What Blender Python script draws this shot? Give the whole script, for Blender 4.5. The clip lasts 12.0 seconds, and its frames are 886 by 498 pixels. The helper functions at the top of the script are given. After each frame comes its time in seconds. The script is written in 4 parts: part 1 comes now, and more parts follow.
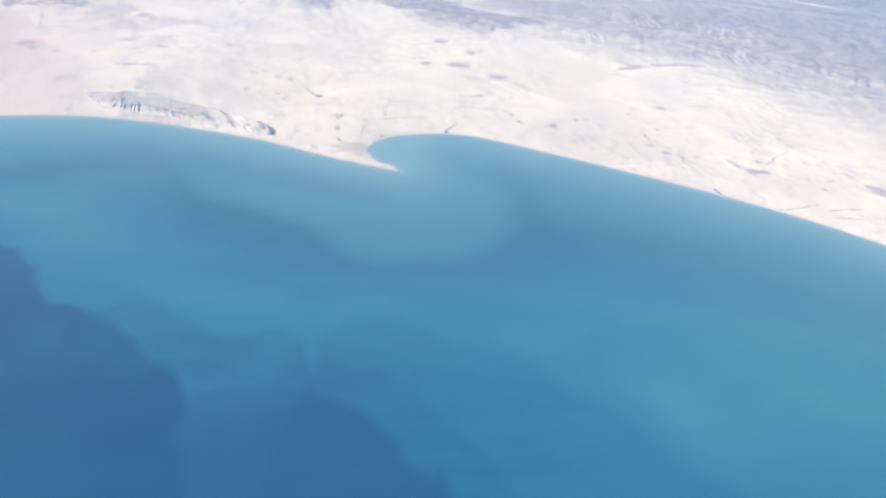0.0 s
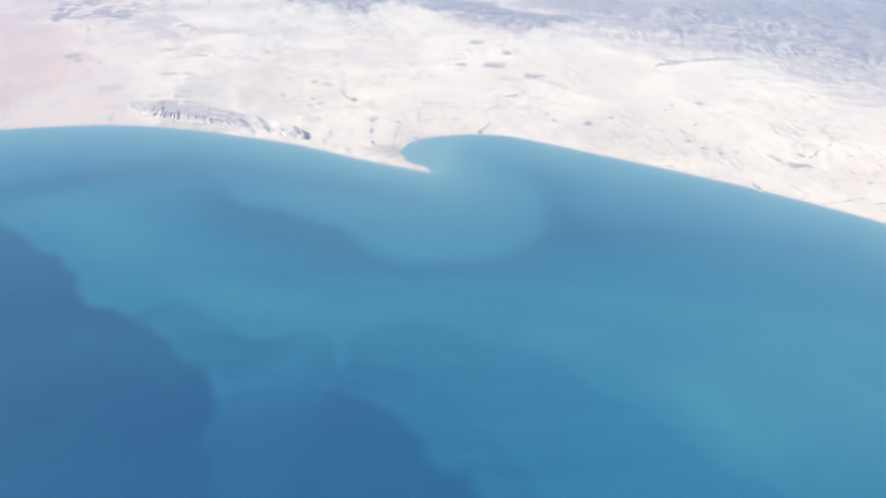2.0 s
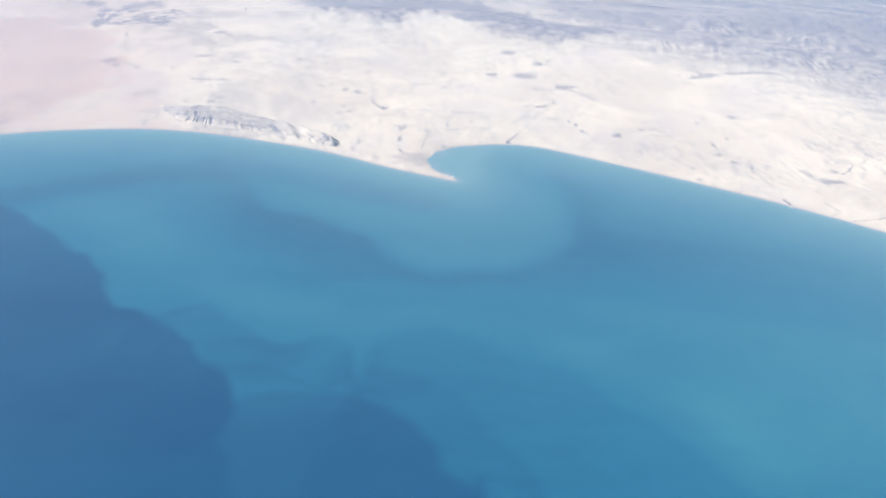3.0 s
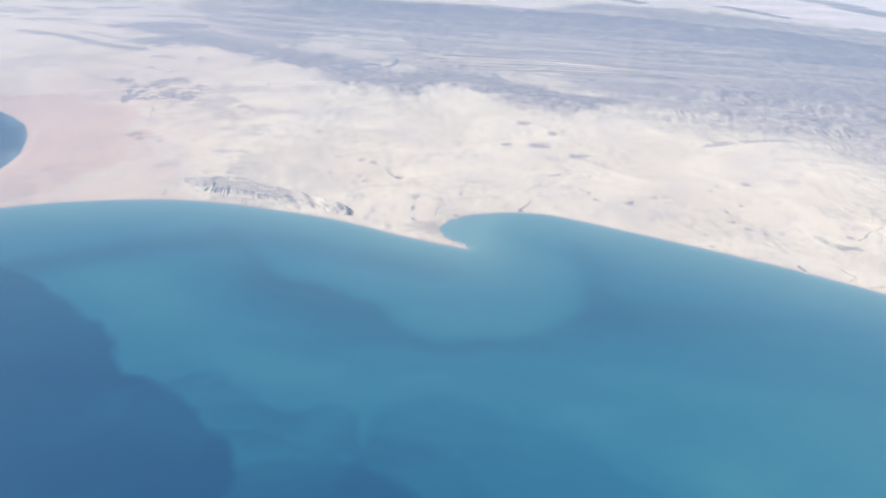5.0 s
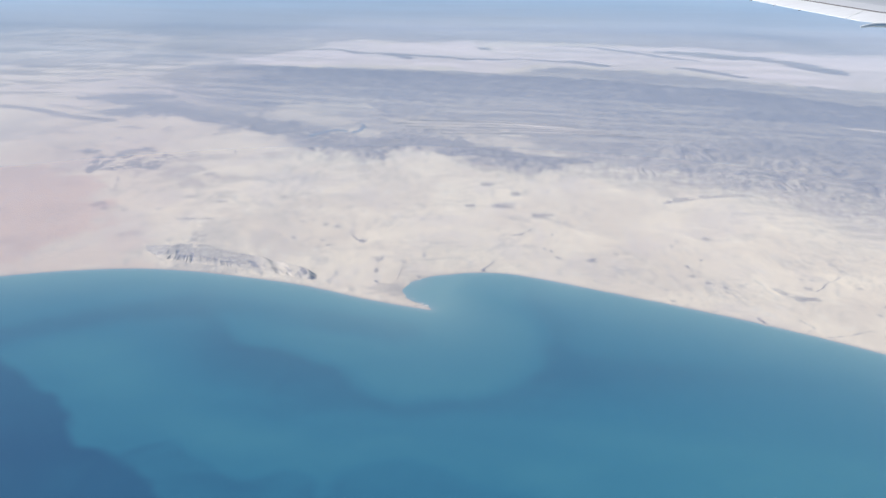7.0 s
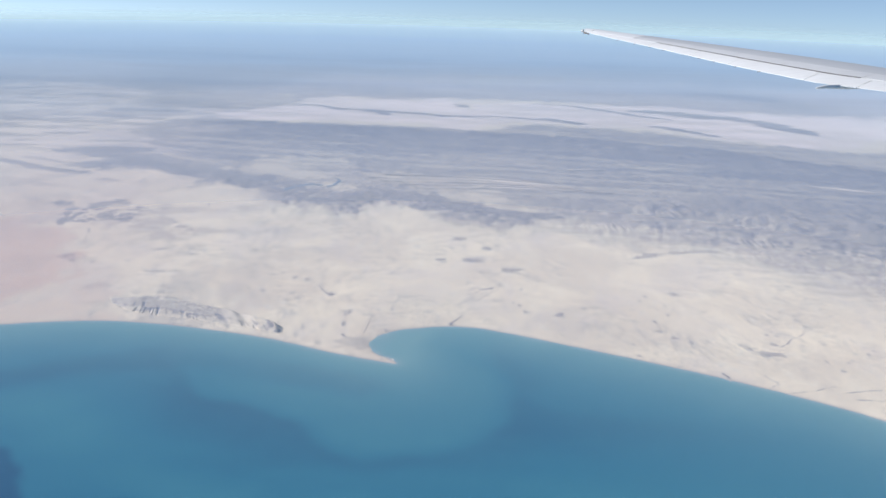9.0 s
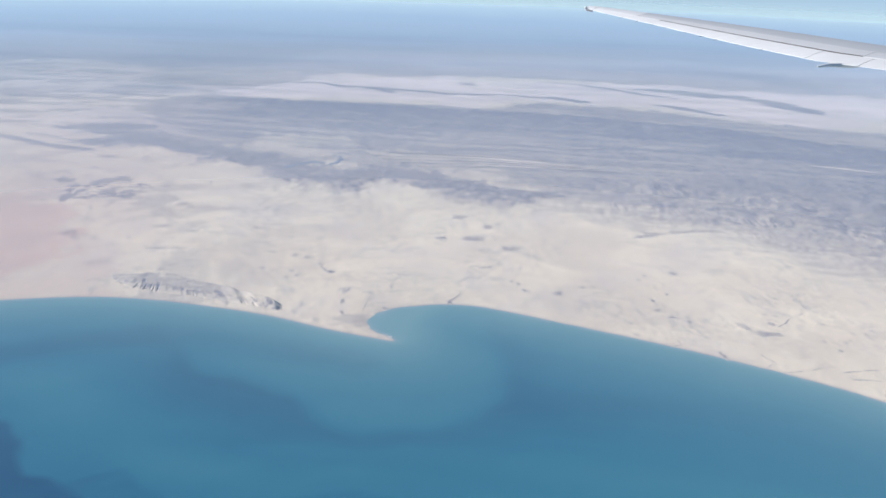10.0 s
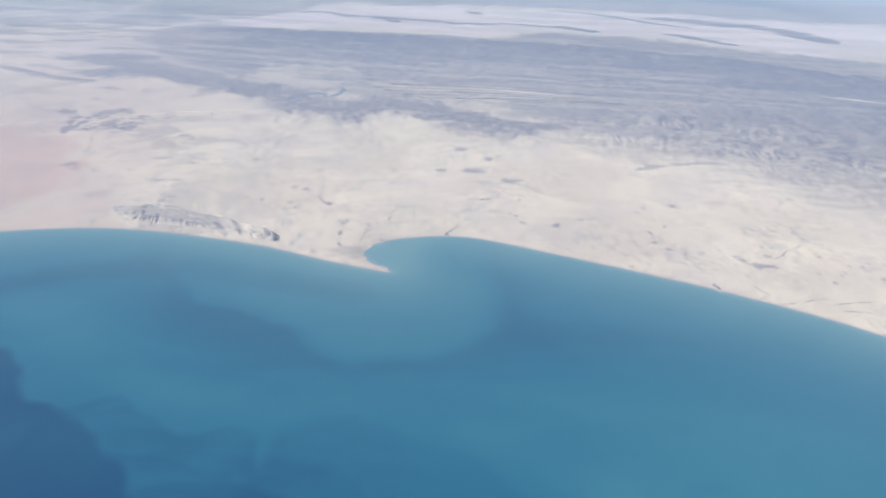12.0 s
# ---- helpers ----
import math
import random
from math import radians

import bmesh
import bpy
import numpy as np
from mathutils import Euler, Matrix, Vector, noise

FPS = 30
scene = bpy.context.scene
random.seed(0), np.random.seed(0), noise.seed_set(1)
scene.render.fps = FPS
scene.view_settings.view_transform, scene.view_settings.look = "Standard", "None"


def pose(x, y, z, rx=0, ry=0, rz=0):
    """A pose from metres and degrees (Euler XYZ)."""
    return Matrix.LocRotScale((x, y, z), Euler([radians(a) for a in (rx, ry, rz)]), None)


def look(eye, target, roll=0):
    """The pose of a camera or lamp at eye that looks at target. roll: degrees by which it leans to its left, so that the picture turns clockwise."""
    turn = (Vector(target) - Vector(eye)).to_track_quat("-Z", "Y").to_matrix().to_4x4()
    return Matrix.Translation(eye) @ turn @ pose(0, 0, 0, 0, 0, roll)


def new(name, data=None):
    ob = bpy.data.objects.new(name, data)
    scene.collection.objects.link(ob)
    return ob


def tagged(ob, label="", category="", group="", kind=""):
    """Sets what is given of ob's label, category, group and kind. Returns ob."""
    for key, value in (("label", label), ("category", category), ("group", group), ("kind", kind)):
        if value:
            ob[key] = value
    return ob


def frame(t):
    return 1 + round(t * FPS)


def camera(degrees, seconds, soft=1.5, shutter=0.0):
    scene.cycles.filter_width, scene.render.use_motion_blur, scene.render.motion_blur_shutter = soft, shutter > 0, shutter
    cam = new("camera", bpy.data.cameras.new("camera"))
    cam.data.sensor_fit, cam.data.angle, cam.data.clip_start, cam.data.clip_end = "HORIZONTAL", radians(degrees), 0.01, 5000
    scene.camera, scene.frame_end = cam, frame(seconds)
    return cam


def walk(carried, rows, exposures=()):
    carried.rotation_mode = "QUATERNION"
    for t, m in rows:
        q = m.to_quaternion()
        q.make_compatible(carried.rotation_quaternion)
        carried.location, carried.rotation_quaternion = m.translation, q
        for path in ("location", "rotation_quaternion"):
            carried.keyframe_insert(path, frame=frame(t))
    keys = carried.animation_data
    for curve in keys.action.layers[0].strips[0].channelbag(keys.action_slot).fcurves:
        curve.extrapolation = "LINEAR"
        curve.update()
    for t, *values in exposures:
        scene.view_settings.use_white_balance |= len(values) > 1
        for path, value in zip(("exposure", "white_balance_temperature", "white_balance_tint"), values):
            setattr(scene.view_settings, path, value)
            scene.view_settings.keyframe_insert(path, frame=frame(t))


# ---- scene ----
# ---- camera: carried in an airliner that cruises level along +x; the land is laid out at about 1:90 ----
H = 120.0               # cruising height
RE = 580.0 * H          # radius of the earth at the same scale
cam = camera(56.2, 12.0, soft=1.6)
VX, VY = 2.7528, -0.4186
TURNS = [
    (0.0, -7.76, -31.46, -6.31), (0.5, -7.33, -31.58, -6.16), (1.0, -6.69, -31.71, -5.38), (1.5, -5.69, -31.67, -4.27),
    (2.0, -3.64, -31.58, -3.28), (2.5, -2.09, -31.57, -3.07), (3.0, -0.94, -31.04, -3.21), (3.5, 0.59, -29.16, -2.41),
    (3.7, 0.93, -28.46, -2.31), (5.3, 1.66, -25.90, -1.76), (5.5, 1.68, -25.54, -1.58), (6.0, 1.66, -24.67, -1.45),
    (6.5, 1.24, -23.67, -1.03), (7.0, 0.03, -21.96, -1.01), (7.5, -0.85, -20.06, -1.34), (7.7, -1.15, -19.32, -1.44),
    (9.3, -1.03, -18.14, -1.85), (9.5, -0.92, -18.50, -1.88), (10.0, -0.71, -19.63, -1.88), (10.5, -0.54, -20.82, -1.92),
    (11.0, -0.32, -22.02, -1.91), (11.5, -0.11, -23.27, -1.86), (12.0, 0.04, -24.26, -1.67)]


def eye(t, yaw, pitch, roll):
    m = Matrix.Translation((VX * (t - 6), VY * (t - 6), H))
    return m @ (pose(0, 0, 0, 90 + pitch, 0, yaw) @ pose(0, 0, 0, 0, 0, -roll))


EXPOSURES = [(t, stops, kelvin, 13.0) for t, stops, kelvin in (
    (0.0, 0.96, 6170), (3.0, 0.94, 6180), (3.7, 0.88, 6230), (5.5, 0.78, 6260), (6.5, 0.72, 6260), (7.0, 0.56, 6260), (7.5, 0.44, 6230), (9.5, 0.48, 6200), (11.0, 0.51, 6210), (12.0, 0.55, 6220))]
walk(cam, [(row[0], eye(*row)) for row in TURNS], EXPOSURES)

# ---- daylight ----
SUN_EL, SUN_AZ = 24.0, 284.0     # azimuth clockwise from +y
world = bpy.data.worlds.new("sky")
world.use_nodes = True
wn = world.node_tree.nodes
sky = wn.new("ShaderNodeTexSky")
sky.sky_type, sky.sun_disc = "NISHITA", False
sky.sun_elevation, sky.sun_rotation = radians(SUN_EL), radians(SUN_AZ)
sky.altitude, sky.air_density, sky.dust_density, sky.ozone_density = 4000, 0.9, 2.2, 1.0
wn["Background"].inputs["Strength"].default_value = 0.085
way = wn.new("ShaderNodeTexCoord")
lift = wn.new("ShaderNodeVectorMath")     # seen from this height the horizon lies well below eye level
lift.inputs[1].default_value = (0, 0, 0.085)
world.node_tree.links.new(way.outputs["Generated"], lift.inputs[0])
world.node_tree.links.new(lift.outputs[0], sky.inputs["Vector"])
world.node_tree.links.new(sky.outputs[0], wn["Background"].inputs["Color"])
scene.world = world
sun = new("sun", bpy.data.lights.new("sun", "SUN"))
sun.data.energy, sun.data.angle, sun.data.color = 5.0, radians(0.8), (1.0, 0.965, 0.92)
az, el = radians(SUN_AZ), radians(SUN_EL)
sun.matrix_world = look((300 * math.sin(az) * math.cos(el), 300 * math.cos(az) * math.cos(el), 300 * math.sin(el)), (0, 0, 0))


# ---- materials ----
def material(name):
    m = bpy.data.materials.new(name)
    m.use_nodes = True
    return m, m.node_tree.nodes, m.node_tree.links, m.node_tree.nodes["Principled BSDF"]


class Nodes:
    """Short forms for building node trees."""

    def __init__(self, tree):
        self.n, self.l = tree.nodes, tree.links

    def put(self, socket, value):
        if isinstance(value, bpy.types.NodeSocket):
            self.l.new(value, socket)
        elif isinstance(value, tuple) and len(value) == 3 and len(socket.default_value) == 4:
            socket.default_value = (*value, 1)
        else:
            socket.default_value = value

    def mix(self, fac, a, b, blend="MIX"):
        x = self.n.new("ShaderNodeMix")
        x.data_type, x.blend_type = "RGBA", blend
        self.put(x.inputs[0], fac)
        self.put(x.inputs[6], a)
        self.put(x.inputs[7], b)
        return x.outputs[2]

    def noise(self, scale, detail=4.0, rough=0.55, stretch=(1, 1, 1), turn=0.0, warp=0.0):
        geo = self.n.new("ShaderNodeNewGeometry")
        mp = self.n.new("ShaderNodeMapping")
        mp.inputs["Scale"].default_value = stretch
        mp.inputs["Rotation"].default_value = (0, 0, radians(turn))
        self.l.new(geo.outputs["Position"], mp.inputs["Vector"])
        x = self.n.new("ShaderNodeTexNoise")
        x.inputs["Scale"].default_value, x.inputs["Detail"].default_value = scale, detail
        x.inputs["Roughness"].default_value, x.inputs["Distortion"].default_value = rough, warp
        self.l.new(mp.outputs[0], x.inputs["Vector"])
        return x.outputs["Fac"]

    def ramp(self, fac, lo, hi, a=0.0, b=1.0):
        x = self.n.new("ShaderNodeMapRange")
        x.interpolation_type = "SMOOTHSTEP"
        for k, v in zip((0, 1, 2, 3, 4), (fac, lo, hi, a, b)):
            self.put(x.inputs[k], v)
        return x.outputs[0]

    def math(self, op, a, b=0.0):
        x = self.n.new("ShaderNodeMath")
        x.operation = op
        self.put(x.inputs[0], a)
        self.put(x.inputs[1], b)
        return x.outputs[0]

    def attr(self, name):
        x = self.n.new("ShaderNodeAttribute")
        x.attribute_name = name
        s = self.n.new("ShaderNodeSeparateColor")
        self.l.new(x.outputs["Color"], s.inputs[0])
        return s.outputs[0], s.outputs[1], s.outputs[2], x.outputs["Alpha"]

    def bump(self, bsdf, height, strength, distance):
        x = self.n.new("ShaderNodeBump")
        x.inputs["Strength"].default_value, x.inputs["Distance"].default_value = strength, distance
        self.l.new(height, x.inputs["Height"])
        self.l.new(x.outputs[0], bsdf.inputs["Normal"])


SAND, SAND_PALE, SAND_PINK = (0.762, 0.63, 0.488), (0.886, 0.746, 0.563), (0.65, 0.46, 0.38)
ROCK, ROCK_DARK = (0.226, 0.210, 0.258), (0.168, 0.157, 0.196)


def land_material():
    m, n, l, bsdf = material("desert_ground")
    k = Nodes(m.node_tree)
    rock, pink, pale, wet = k.attr("tone")
    broad = k.noise(0.022, 5, 0.6, warp=0.8)
    busy = k.ramp(k.noise(0.035, 4, 0.6, (1, 0.8, 1), 40, 0.6), 0.42, 0.62)
    mid = k.noise(0.17, 6, 0.62, (1, 0.6, 1), 20, 1.0)
    fine = k.noise(0.55, 5, 0.64, (1, 0.5, 1), 14, 0.4)
    veins = k.noise(0.20, 7, 0.7, (1, 0.6, 1), 24, 1.8)
    specks = k.noise(0.50, 3, 0.7, (0.9, 0.6, 1), 8, 0.5)
    mottle = k.noise(0.16, 8, 0.74, (1.0, 0.7, 1), 12, 0.5)
    grain = k.noise(0.9, 4, 0.7, (1.0, 0.7, 1), 6, 0.2)
    coarse = k.noise(0.42, 5, 0.7, (1.0, 0.62, 1), 8, 0.4)
    lines = k.noise(0.09, 8, 0.7, (0.4, 1.5, 1), 17, 0.7)
    c = k.mix(k.ramp(broad, 0.36, 0.64), SAND, SAND_PALE)
    c = k.mix(k.math("MULTIPLY", k.ramp(mid, 0.48, 0.66), 0.24), c, (0.54, 0.475, 0.415))
    c = k.mix(k.math("MULTIPLY", k.ramp(mid, 0.46, 0.32), 0.45), c, (0.84, 0.755, 0.62))
    c = k.mix(k.math("MULTIPLY", k.ramp(veins, 0.53, 0.63), k.math("MULTIPLY", busy, 0.55)), c, (0.43, 0.39, 0.36))
    c = k.mix(k.math("MULTIPLY", k.ramp(fine, 0.52, 0.68), k.math("MULTIPLY", busy, 0.40)), c, (0.40, 0.365, 0.335))
    c = k.mix(k.math("MULTIPLY", k.ramp(fine, 0.46, 0.34), k.math("MULTIPLY", busy, 0.45)), c, (0.86, 0.78, 0.66))
    c = k.mix(k.math("MULTIPLY", k.ramp(specks, 0.62, 0.68), k.math("MULTIPLY", busy, 0.5)), c, (0.36, 0.335, 0.32))
    c = k.mix(k.math("MULTIPLY", k.ramp(grain, 0.50, 0.66), 0.22), c, (0.46, 0.42, 0.385))
    c = k.mix(k.math("MULTIPLY", k.ramp(grain, 0.48, 0.34), 0.22), c, (0.90, 0.81, 0.69))
    stain = k.noise(0.03, 6, 0.62, (1.0, 0.7, 1), 25, 0.5)
    c = k.mix(k.math("MULTIPLY", k.ramp(stain, 0.48, 0.64), 0.30), c, (0.64, 0.55, 0.52))
    c = k.mix(k.math("MULTIPLY", pale, 0.9), c, (0.95, 0.78, 0.70))
    c = k.mix(pink, c, k.mix(k.ramp(mid, 0.4, 0.66), SAND_PINK, (0.66, 0.49, 0.42)))
    stony = k.mix(k.ramp(lines, 0.40, 0.62), ROCK, (0.262, 0.240, 0.282))
    stony = k.mix(k.math("MULTIPLY", k.ramp(mottle, 0.50, 0.64), 0.35), stony, ROCK_DARK)
    stony = k.mix(k.math("MULTIPLY", k.ramp(mottle, 0.46, 0.36), 0.28), stony, (0.42, 0.39, 0.375))
    stony = k.mix(k.math("MULTIPLY", k.ramp(coarse, 0.50, 0.57), 0.36), stony, ROCK_DARK)
    stony = k.mix(k.math("MULTIPLY", k.ramp(coarse, 0.47, 0.41), 0.34), stony, (0.45, 0.415, 0.395))
    crags = k.noise(1.2, 3, 0.75, (1.0, 0.55, 1), -8, 0.8)
    stony = k.mix(k.math("MULTIPLY", k.ramp(crags, 0.53, 0.57), 0.5), stony, (0.13, 0.13, 0.17))
    stony = k.mix(k.math("MULTIPLY", k.ramp(crags, 0.46, 0.42), 0.5), stony, (0.52, 0.48, 0.46))
    c = k.mix(k.math("MULTIPLY", rock, k.ramp(mottle, 0.62, 0.34, 1.0, 0.86)), c, stony)
    c = k.mix(wet, c, (0.40, 0.355, 0.345))
    l.new(c, bsdf.inputs["Base Color"])
    bsdf.inputs["Roughness"].default_value = 0.95
    bsdf.inputs["Specular IOR Level"].default_value = 0.1
    k.bump(bsdf, k.math("ADD", mid, k.math("MULTIPLY", fine, 0.35)), 0.4, 0.35)
    return m


def sea_material():
    m, n, l, bsdf = material("silty_sea")
    k = Nodes(m.node_tree)
    silt, deep, shore, spare = k.attr("tone")
    drift = k.noise(0.035, 6, 0.55, (0.7, 1.5, 1), -22, 1.2)
    small = k.noise(0.22, 5, 0.6, (0.6, 1.6, 1), -15, 0.6)
    s = k.math("ADD", silt, k.math("MULTIPLY", k.math("SUBTRACT", drift, 0.5), 0.27))
    s = k.math("ADD", s, k.math("MULTIPLY", k.math("SUBTRACT", small, 0.5), 0.17))
    c = k.mix(k.ramp(s, 0.0, 0.55), (0.0135, 0.098, 0.188), (0.024, 0.158, 0.247))
    c = k.mix(k.ramp(s, 0.45, 1.0), c, (0.050, 0.217, 0.282))
    c = k.mix(deep, c, (0.010, 0.066, 0.156))
    c = k.mix(shore, c, (0.185, 0.34, 0.36))
    c = k.mix(spare, c, (0.44, 0.46, 0.48))
    l.new(c, bsdf.inputs["Base Color"])
    bsdf.inputs["Roughness"].default_value = 0.35
    bsdf.inputs["Specular IOR Level"].default_value = 0.08
    k.bump(bsdf, k.noise(1.2, 4, 0.6), 0.15, 0.2)
    return m


def haze_material():
    m, n, l, bsdf = material("painted_haze")
    k = Nodes(m.node_tree)
    # the look of distant air is put into this sheet's opacity and colour
    thick, far = k.attr("tone")[:2]
    d = n.new("ShaderNodeBsdfDiffuse")
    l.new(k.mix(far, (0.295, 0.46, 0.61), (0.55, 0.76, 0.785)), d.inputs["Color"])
    t = n.new("ShaderNodeBsdfTransparent")
    x = n.new("ShaderNodeMixShader")
    l.new(thick, x.inputs[0])
    l.new(t.outputs[0], x.inputs[1])
    under = n.new("ShaderNodeBsdfTranslucent")
    under.inputs["Color"].default_value = (0.43, 0.43, 0.43, 1)
    both = n.new("ShaderNodeAddShader")
    l.new(d.outputs[0], both.inputs[0])
    l.new(under.outputs[0], both.inputs[1])
    l.new(both.outputs[0], x.inputs[2])
    l.new(x.outputs[0], n["Material Output"].inputs["Surface"])
    return m


def plain_material(name, a, b, scale, rough, spec=0.2, metal=0.0, bump=0.0):
    m, n, l, bsdf = material(name)
    k = Nodes(m.node_tree)
    f = k.noise(scale, 5, 0.6, warp=0.4)
    l.new(k.mix(k.ramp(f, 0.35, 0.68), a, b), bsdf.inputs["Base Color"])
    bsdf.inputs["Roughness"].default_value, bsdf.inputs["Metallic"].default_value = rough, metal
    bsdf.inputs["Specular IOR Level"].default_value = spec
    if bump:
        k.bump(bsdf, f, bump, 0.3)
    return m


LAND = land_material()
SEA = sea_material()
HAZE = haze_material()
SCRUB = plain_material("salt_scrub", (0.33, 0.315, 0.30), (0.45, 0.425, 0.40), 0.9, 0.95, 0.1)
STONE = plain_material("pale_rubble", (0.68, 0.63, 0.56), (0.78, 0.73, 0.66), 0.9, 0.9, 0.1)


# ---- terrain functions ----
def hash2(ix, iy, seed):
    h = (ix.astype(np.int64) * 374761393 + iy.astype(np.int64) * 668265263 + seed * 974634777) & 0x7FFFFFFF
    h = ((h ^ (h >> 13)) * 1274126177) & 0x7FFFFFFF
    return ((h ^ (h >> 16)) & 0xFFFF) / 65535.0


def vnoise(x, y, seed=0):
    ix, iy = np.floor(x), np.floor(y)
    fx, fy = x - ix, y - iy
    fx, fy = fx * fx * fx * (fx * (fx * 6 - 15) + 10), fy * fy * fy * (fy * (fy * 6 - 15) + 10)
    a, b = hash2(ix, iy, seed), hash2(ix + 1, iy, seed)
    c, d = hash2(ix, iy + 1, seed), hash2(ix + 1, iy + 1, seed)
    return (a + (b - a) * fx) * (1 - fy) + (c + (d - c) * fx) * fy


def fbm(x, y, octaves=5, seed=0, gain=0.5):
    total, amp, norm = np.zeros_like(x), 1.0, 0.0
    for o in range(octaves):
        total += amp * vnoise(x * 2 ** o + 17.3 * o, y * 2 ** o - 9.1 * o, seed + o)
        norm += amp
        amp *= gain
    return total / norm


def ridged(x, y, octaves=5, seed=0):
    total, amp, norm = np.zeros_like(x), 1.0, 0.0
    for o in range(octaves):
        v = 1 - np.abs(2 * vnoise(x * 2 ** o + 5.7 * o, y * 2 ** o + 3.3 * o, seed + o) - 1)
        total += amp * v * v
        norm += amp
        amp *= 0.5
    return total / norm


def smooth(a, lo, hi):
    t = np.clip((a - lo) / (hi - lo), 0, 1)
    return t * t * (3 - 2 * t)


def spline(points, steps=8):
    """A smooth line through the points."""
    p = np.array(points, float)
    p = np.vstack([2 * p[0] - p[1], p, 2 * p[-1] - p[-2]])
    out = []
    for i in range(1, len(p) - 2):
        for t in np.linspace(0, 1, steps, endpoint=False):
            a, b, c, d = p[i - 1:i + 3]
            out.append(0.5 * (2 * b + (c - a) * t + (2 * a - 5 * b + 4 * c - d) * t ** 2 + (3 * b - a - 3 * c + d) * t ** 3))
    out.append(p[-2])
    return np.array(out)


def line_distance(x, y, line):
    """Distance of points to a polyline."""
    best = np.full(x.shape, 1e9)
    for (ax, ay), (bx, by) in zip(line[:-1], line[1:]):
        dx, dy = bx - ax, by - ay
        t = np.clip(((x - ax) * dx + (y - ay) * dy) / (dx * dx + dy * dy + 1e-9), 0, 1)
        best = np.minimum(best, (x - ax - t * dx) ** 2 + (y - ay - t * dy) ** 2)
    return np.sqrt(best)


def inside(x, y, poly):
    flag = np.zeros(x.shape, bool)
    for (ax, ay), (bx, by) in zip(poly, np.roll(poly, -1, axis=0)):
        if ay != by:
            flag ^= ((ay > y) != (by > y)) & (x < (bx - ax) * (y - ay) / (by - ay) + ax)
    return flag


def region(x, y, poly, feather, wobble=0.0, size=30.0, seed=3):
    """1 within a polygon, falling softly to 0 across its ragged edge."""
    poly = np.array(poly, float)
    d = line_distance(x, y, np.vstack([poly, poly[:1]]))
    d = np.where(inside(x, y, poly), d, -d)
    if wobble:
        d = d + wobble * (2 * fbm(x / size, y / size, 5, seed) - 1)
    return smooth(d, -feather, feather)


# shore from west to east, with the hooked spit in the middle
SHORE = [(-330, 150), (-260, 205), (-210, 240), (-165, 261), (-148, 267.5), (-129, 272), (-109, 274.5), (-88, 273), (-67, 268.5),
         (-46, 262.5), (-25, 253), (-10, 247.3), (-1.2, 244.6), (-3.2, 248.2), (-7.6, 251.6), (-10.6, 256), (-11.6, 260.5), (-9.6, 265),
         (-4.5, 270), (4, 273.8), (17.5, 276.4), (32, 273.8), (53, 264.3), (71, 256), (87, 248.3), (103, 240.2), (118, 231.5),
         (134, 221.5), (149, 210), (200, 172), (300, 110)]
shore_line = np.vstack([[(-4500, -900), (-1000, -80)], spline(SHORE, 7), [(900, -60), (4500, -900)]])
land_outline = np.vstack([shore_line, [(5500, -900), (5500, 6000), (-5500, 6000), (-5500, -900)]])
LAGOON = (-268.0, 300.5, 83.0)


def inland(x, y):
    """Distance from the shore, positive on land."""
    d = line_distance(x, y, shore_line)
    d = np.where(inside(x, y, land_outline), d, -d)
    a = np.arctan2(y - LAGOON[1], x - LAGOON[0])
    r = np.hypot(x - LAGOON[0], y - LAGOON[1]) - LAGOON[2] - 0.9 * (fbm(a * 6, a * 0 + 2, 3, 9) - 0.5)
    return np.minimum(d, r)


def curve(x, y):
    return -(x * x + y * y) / (2 * RE)


def land_height(x, y, d=None):
    d = inland(x, y) if d is None else d
    r = np.hypot(x, y)
    z = np.clip(d + 0.9 * (fbm(x / 7, y / 7, 4, 21) - 0.5), -8, 4) * 0.06
    far = smooth(r, 330, 900)
    z = z + smooth(d, 1, 30) * (0.45 * (fbm(x / 38, y / 30, 5, 11) - 0.35) + 0.09 * ridged(x / 11, y / 9, 3, 5))
    z = z + far * smooth(d, 0, 60) * (0.6 * ridged(x / 170 + 0.25 * y / 170, y / 75, 5, 31))
    z = z + smooth(r, 950, 1500) * smooth(r, 3300, 2000) * 4.5 * ridged(x / 420, y / 210, 5, 41)
    return z + curve(x, y)


def ground_at(x, y):
    return float(land_height(np.array([float(x)]), np.array([float(y)]))[0])


HILLS_CORE = [(-87, 468), (-76, 480), (-58, 471), (-46, 478), (-30, 486), (-13, 494), (-2, 495), (11, 479), (21, 467), (37, 456), (50, 447), (58, 438), (70, 433), (68, 413),
              (49, 406), (35, 411), (20, 413), (9, 426), (-4, 439), (-14, 450), (-23, 446), (-28, 427), (-39, 421), (-50, 434), (-58, 426), (-67, 438), (-76, 445)]
MASSIF = [(-259, 577), (-243, 586), (-223, 597), (-210, 606), (-200, 603), (-174, 570), (-147, 545), (-125, 531), (-103, 514), (-84, 508), (-67, 496), (-46, 480), (-55, 452), (-67, 444), (-80, 449),
          (-90, 461), (-99, 478), (-115, 490), (-124, 485), (-139, 501), (-158, 517), (-178, 523), (-192, 514), (-211, 517), (-229, 525), (-216, 538), (-209, 550), (-232, 558), (-251, 568)]
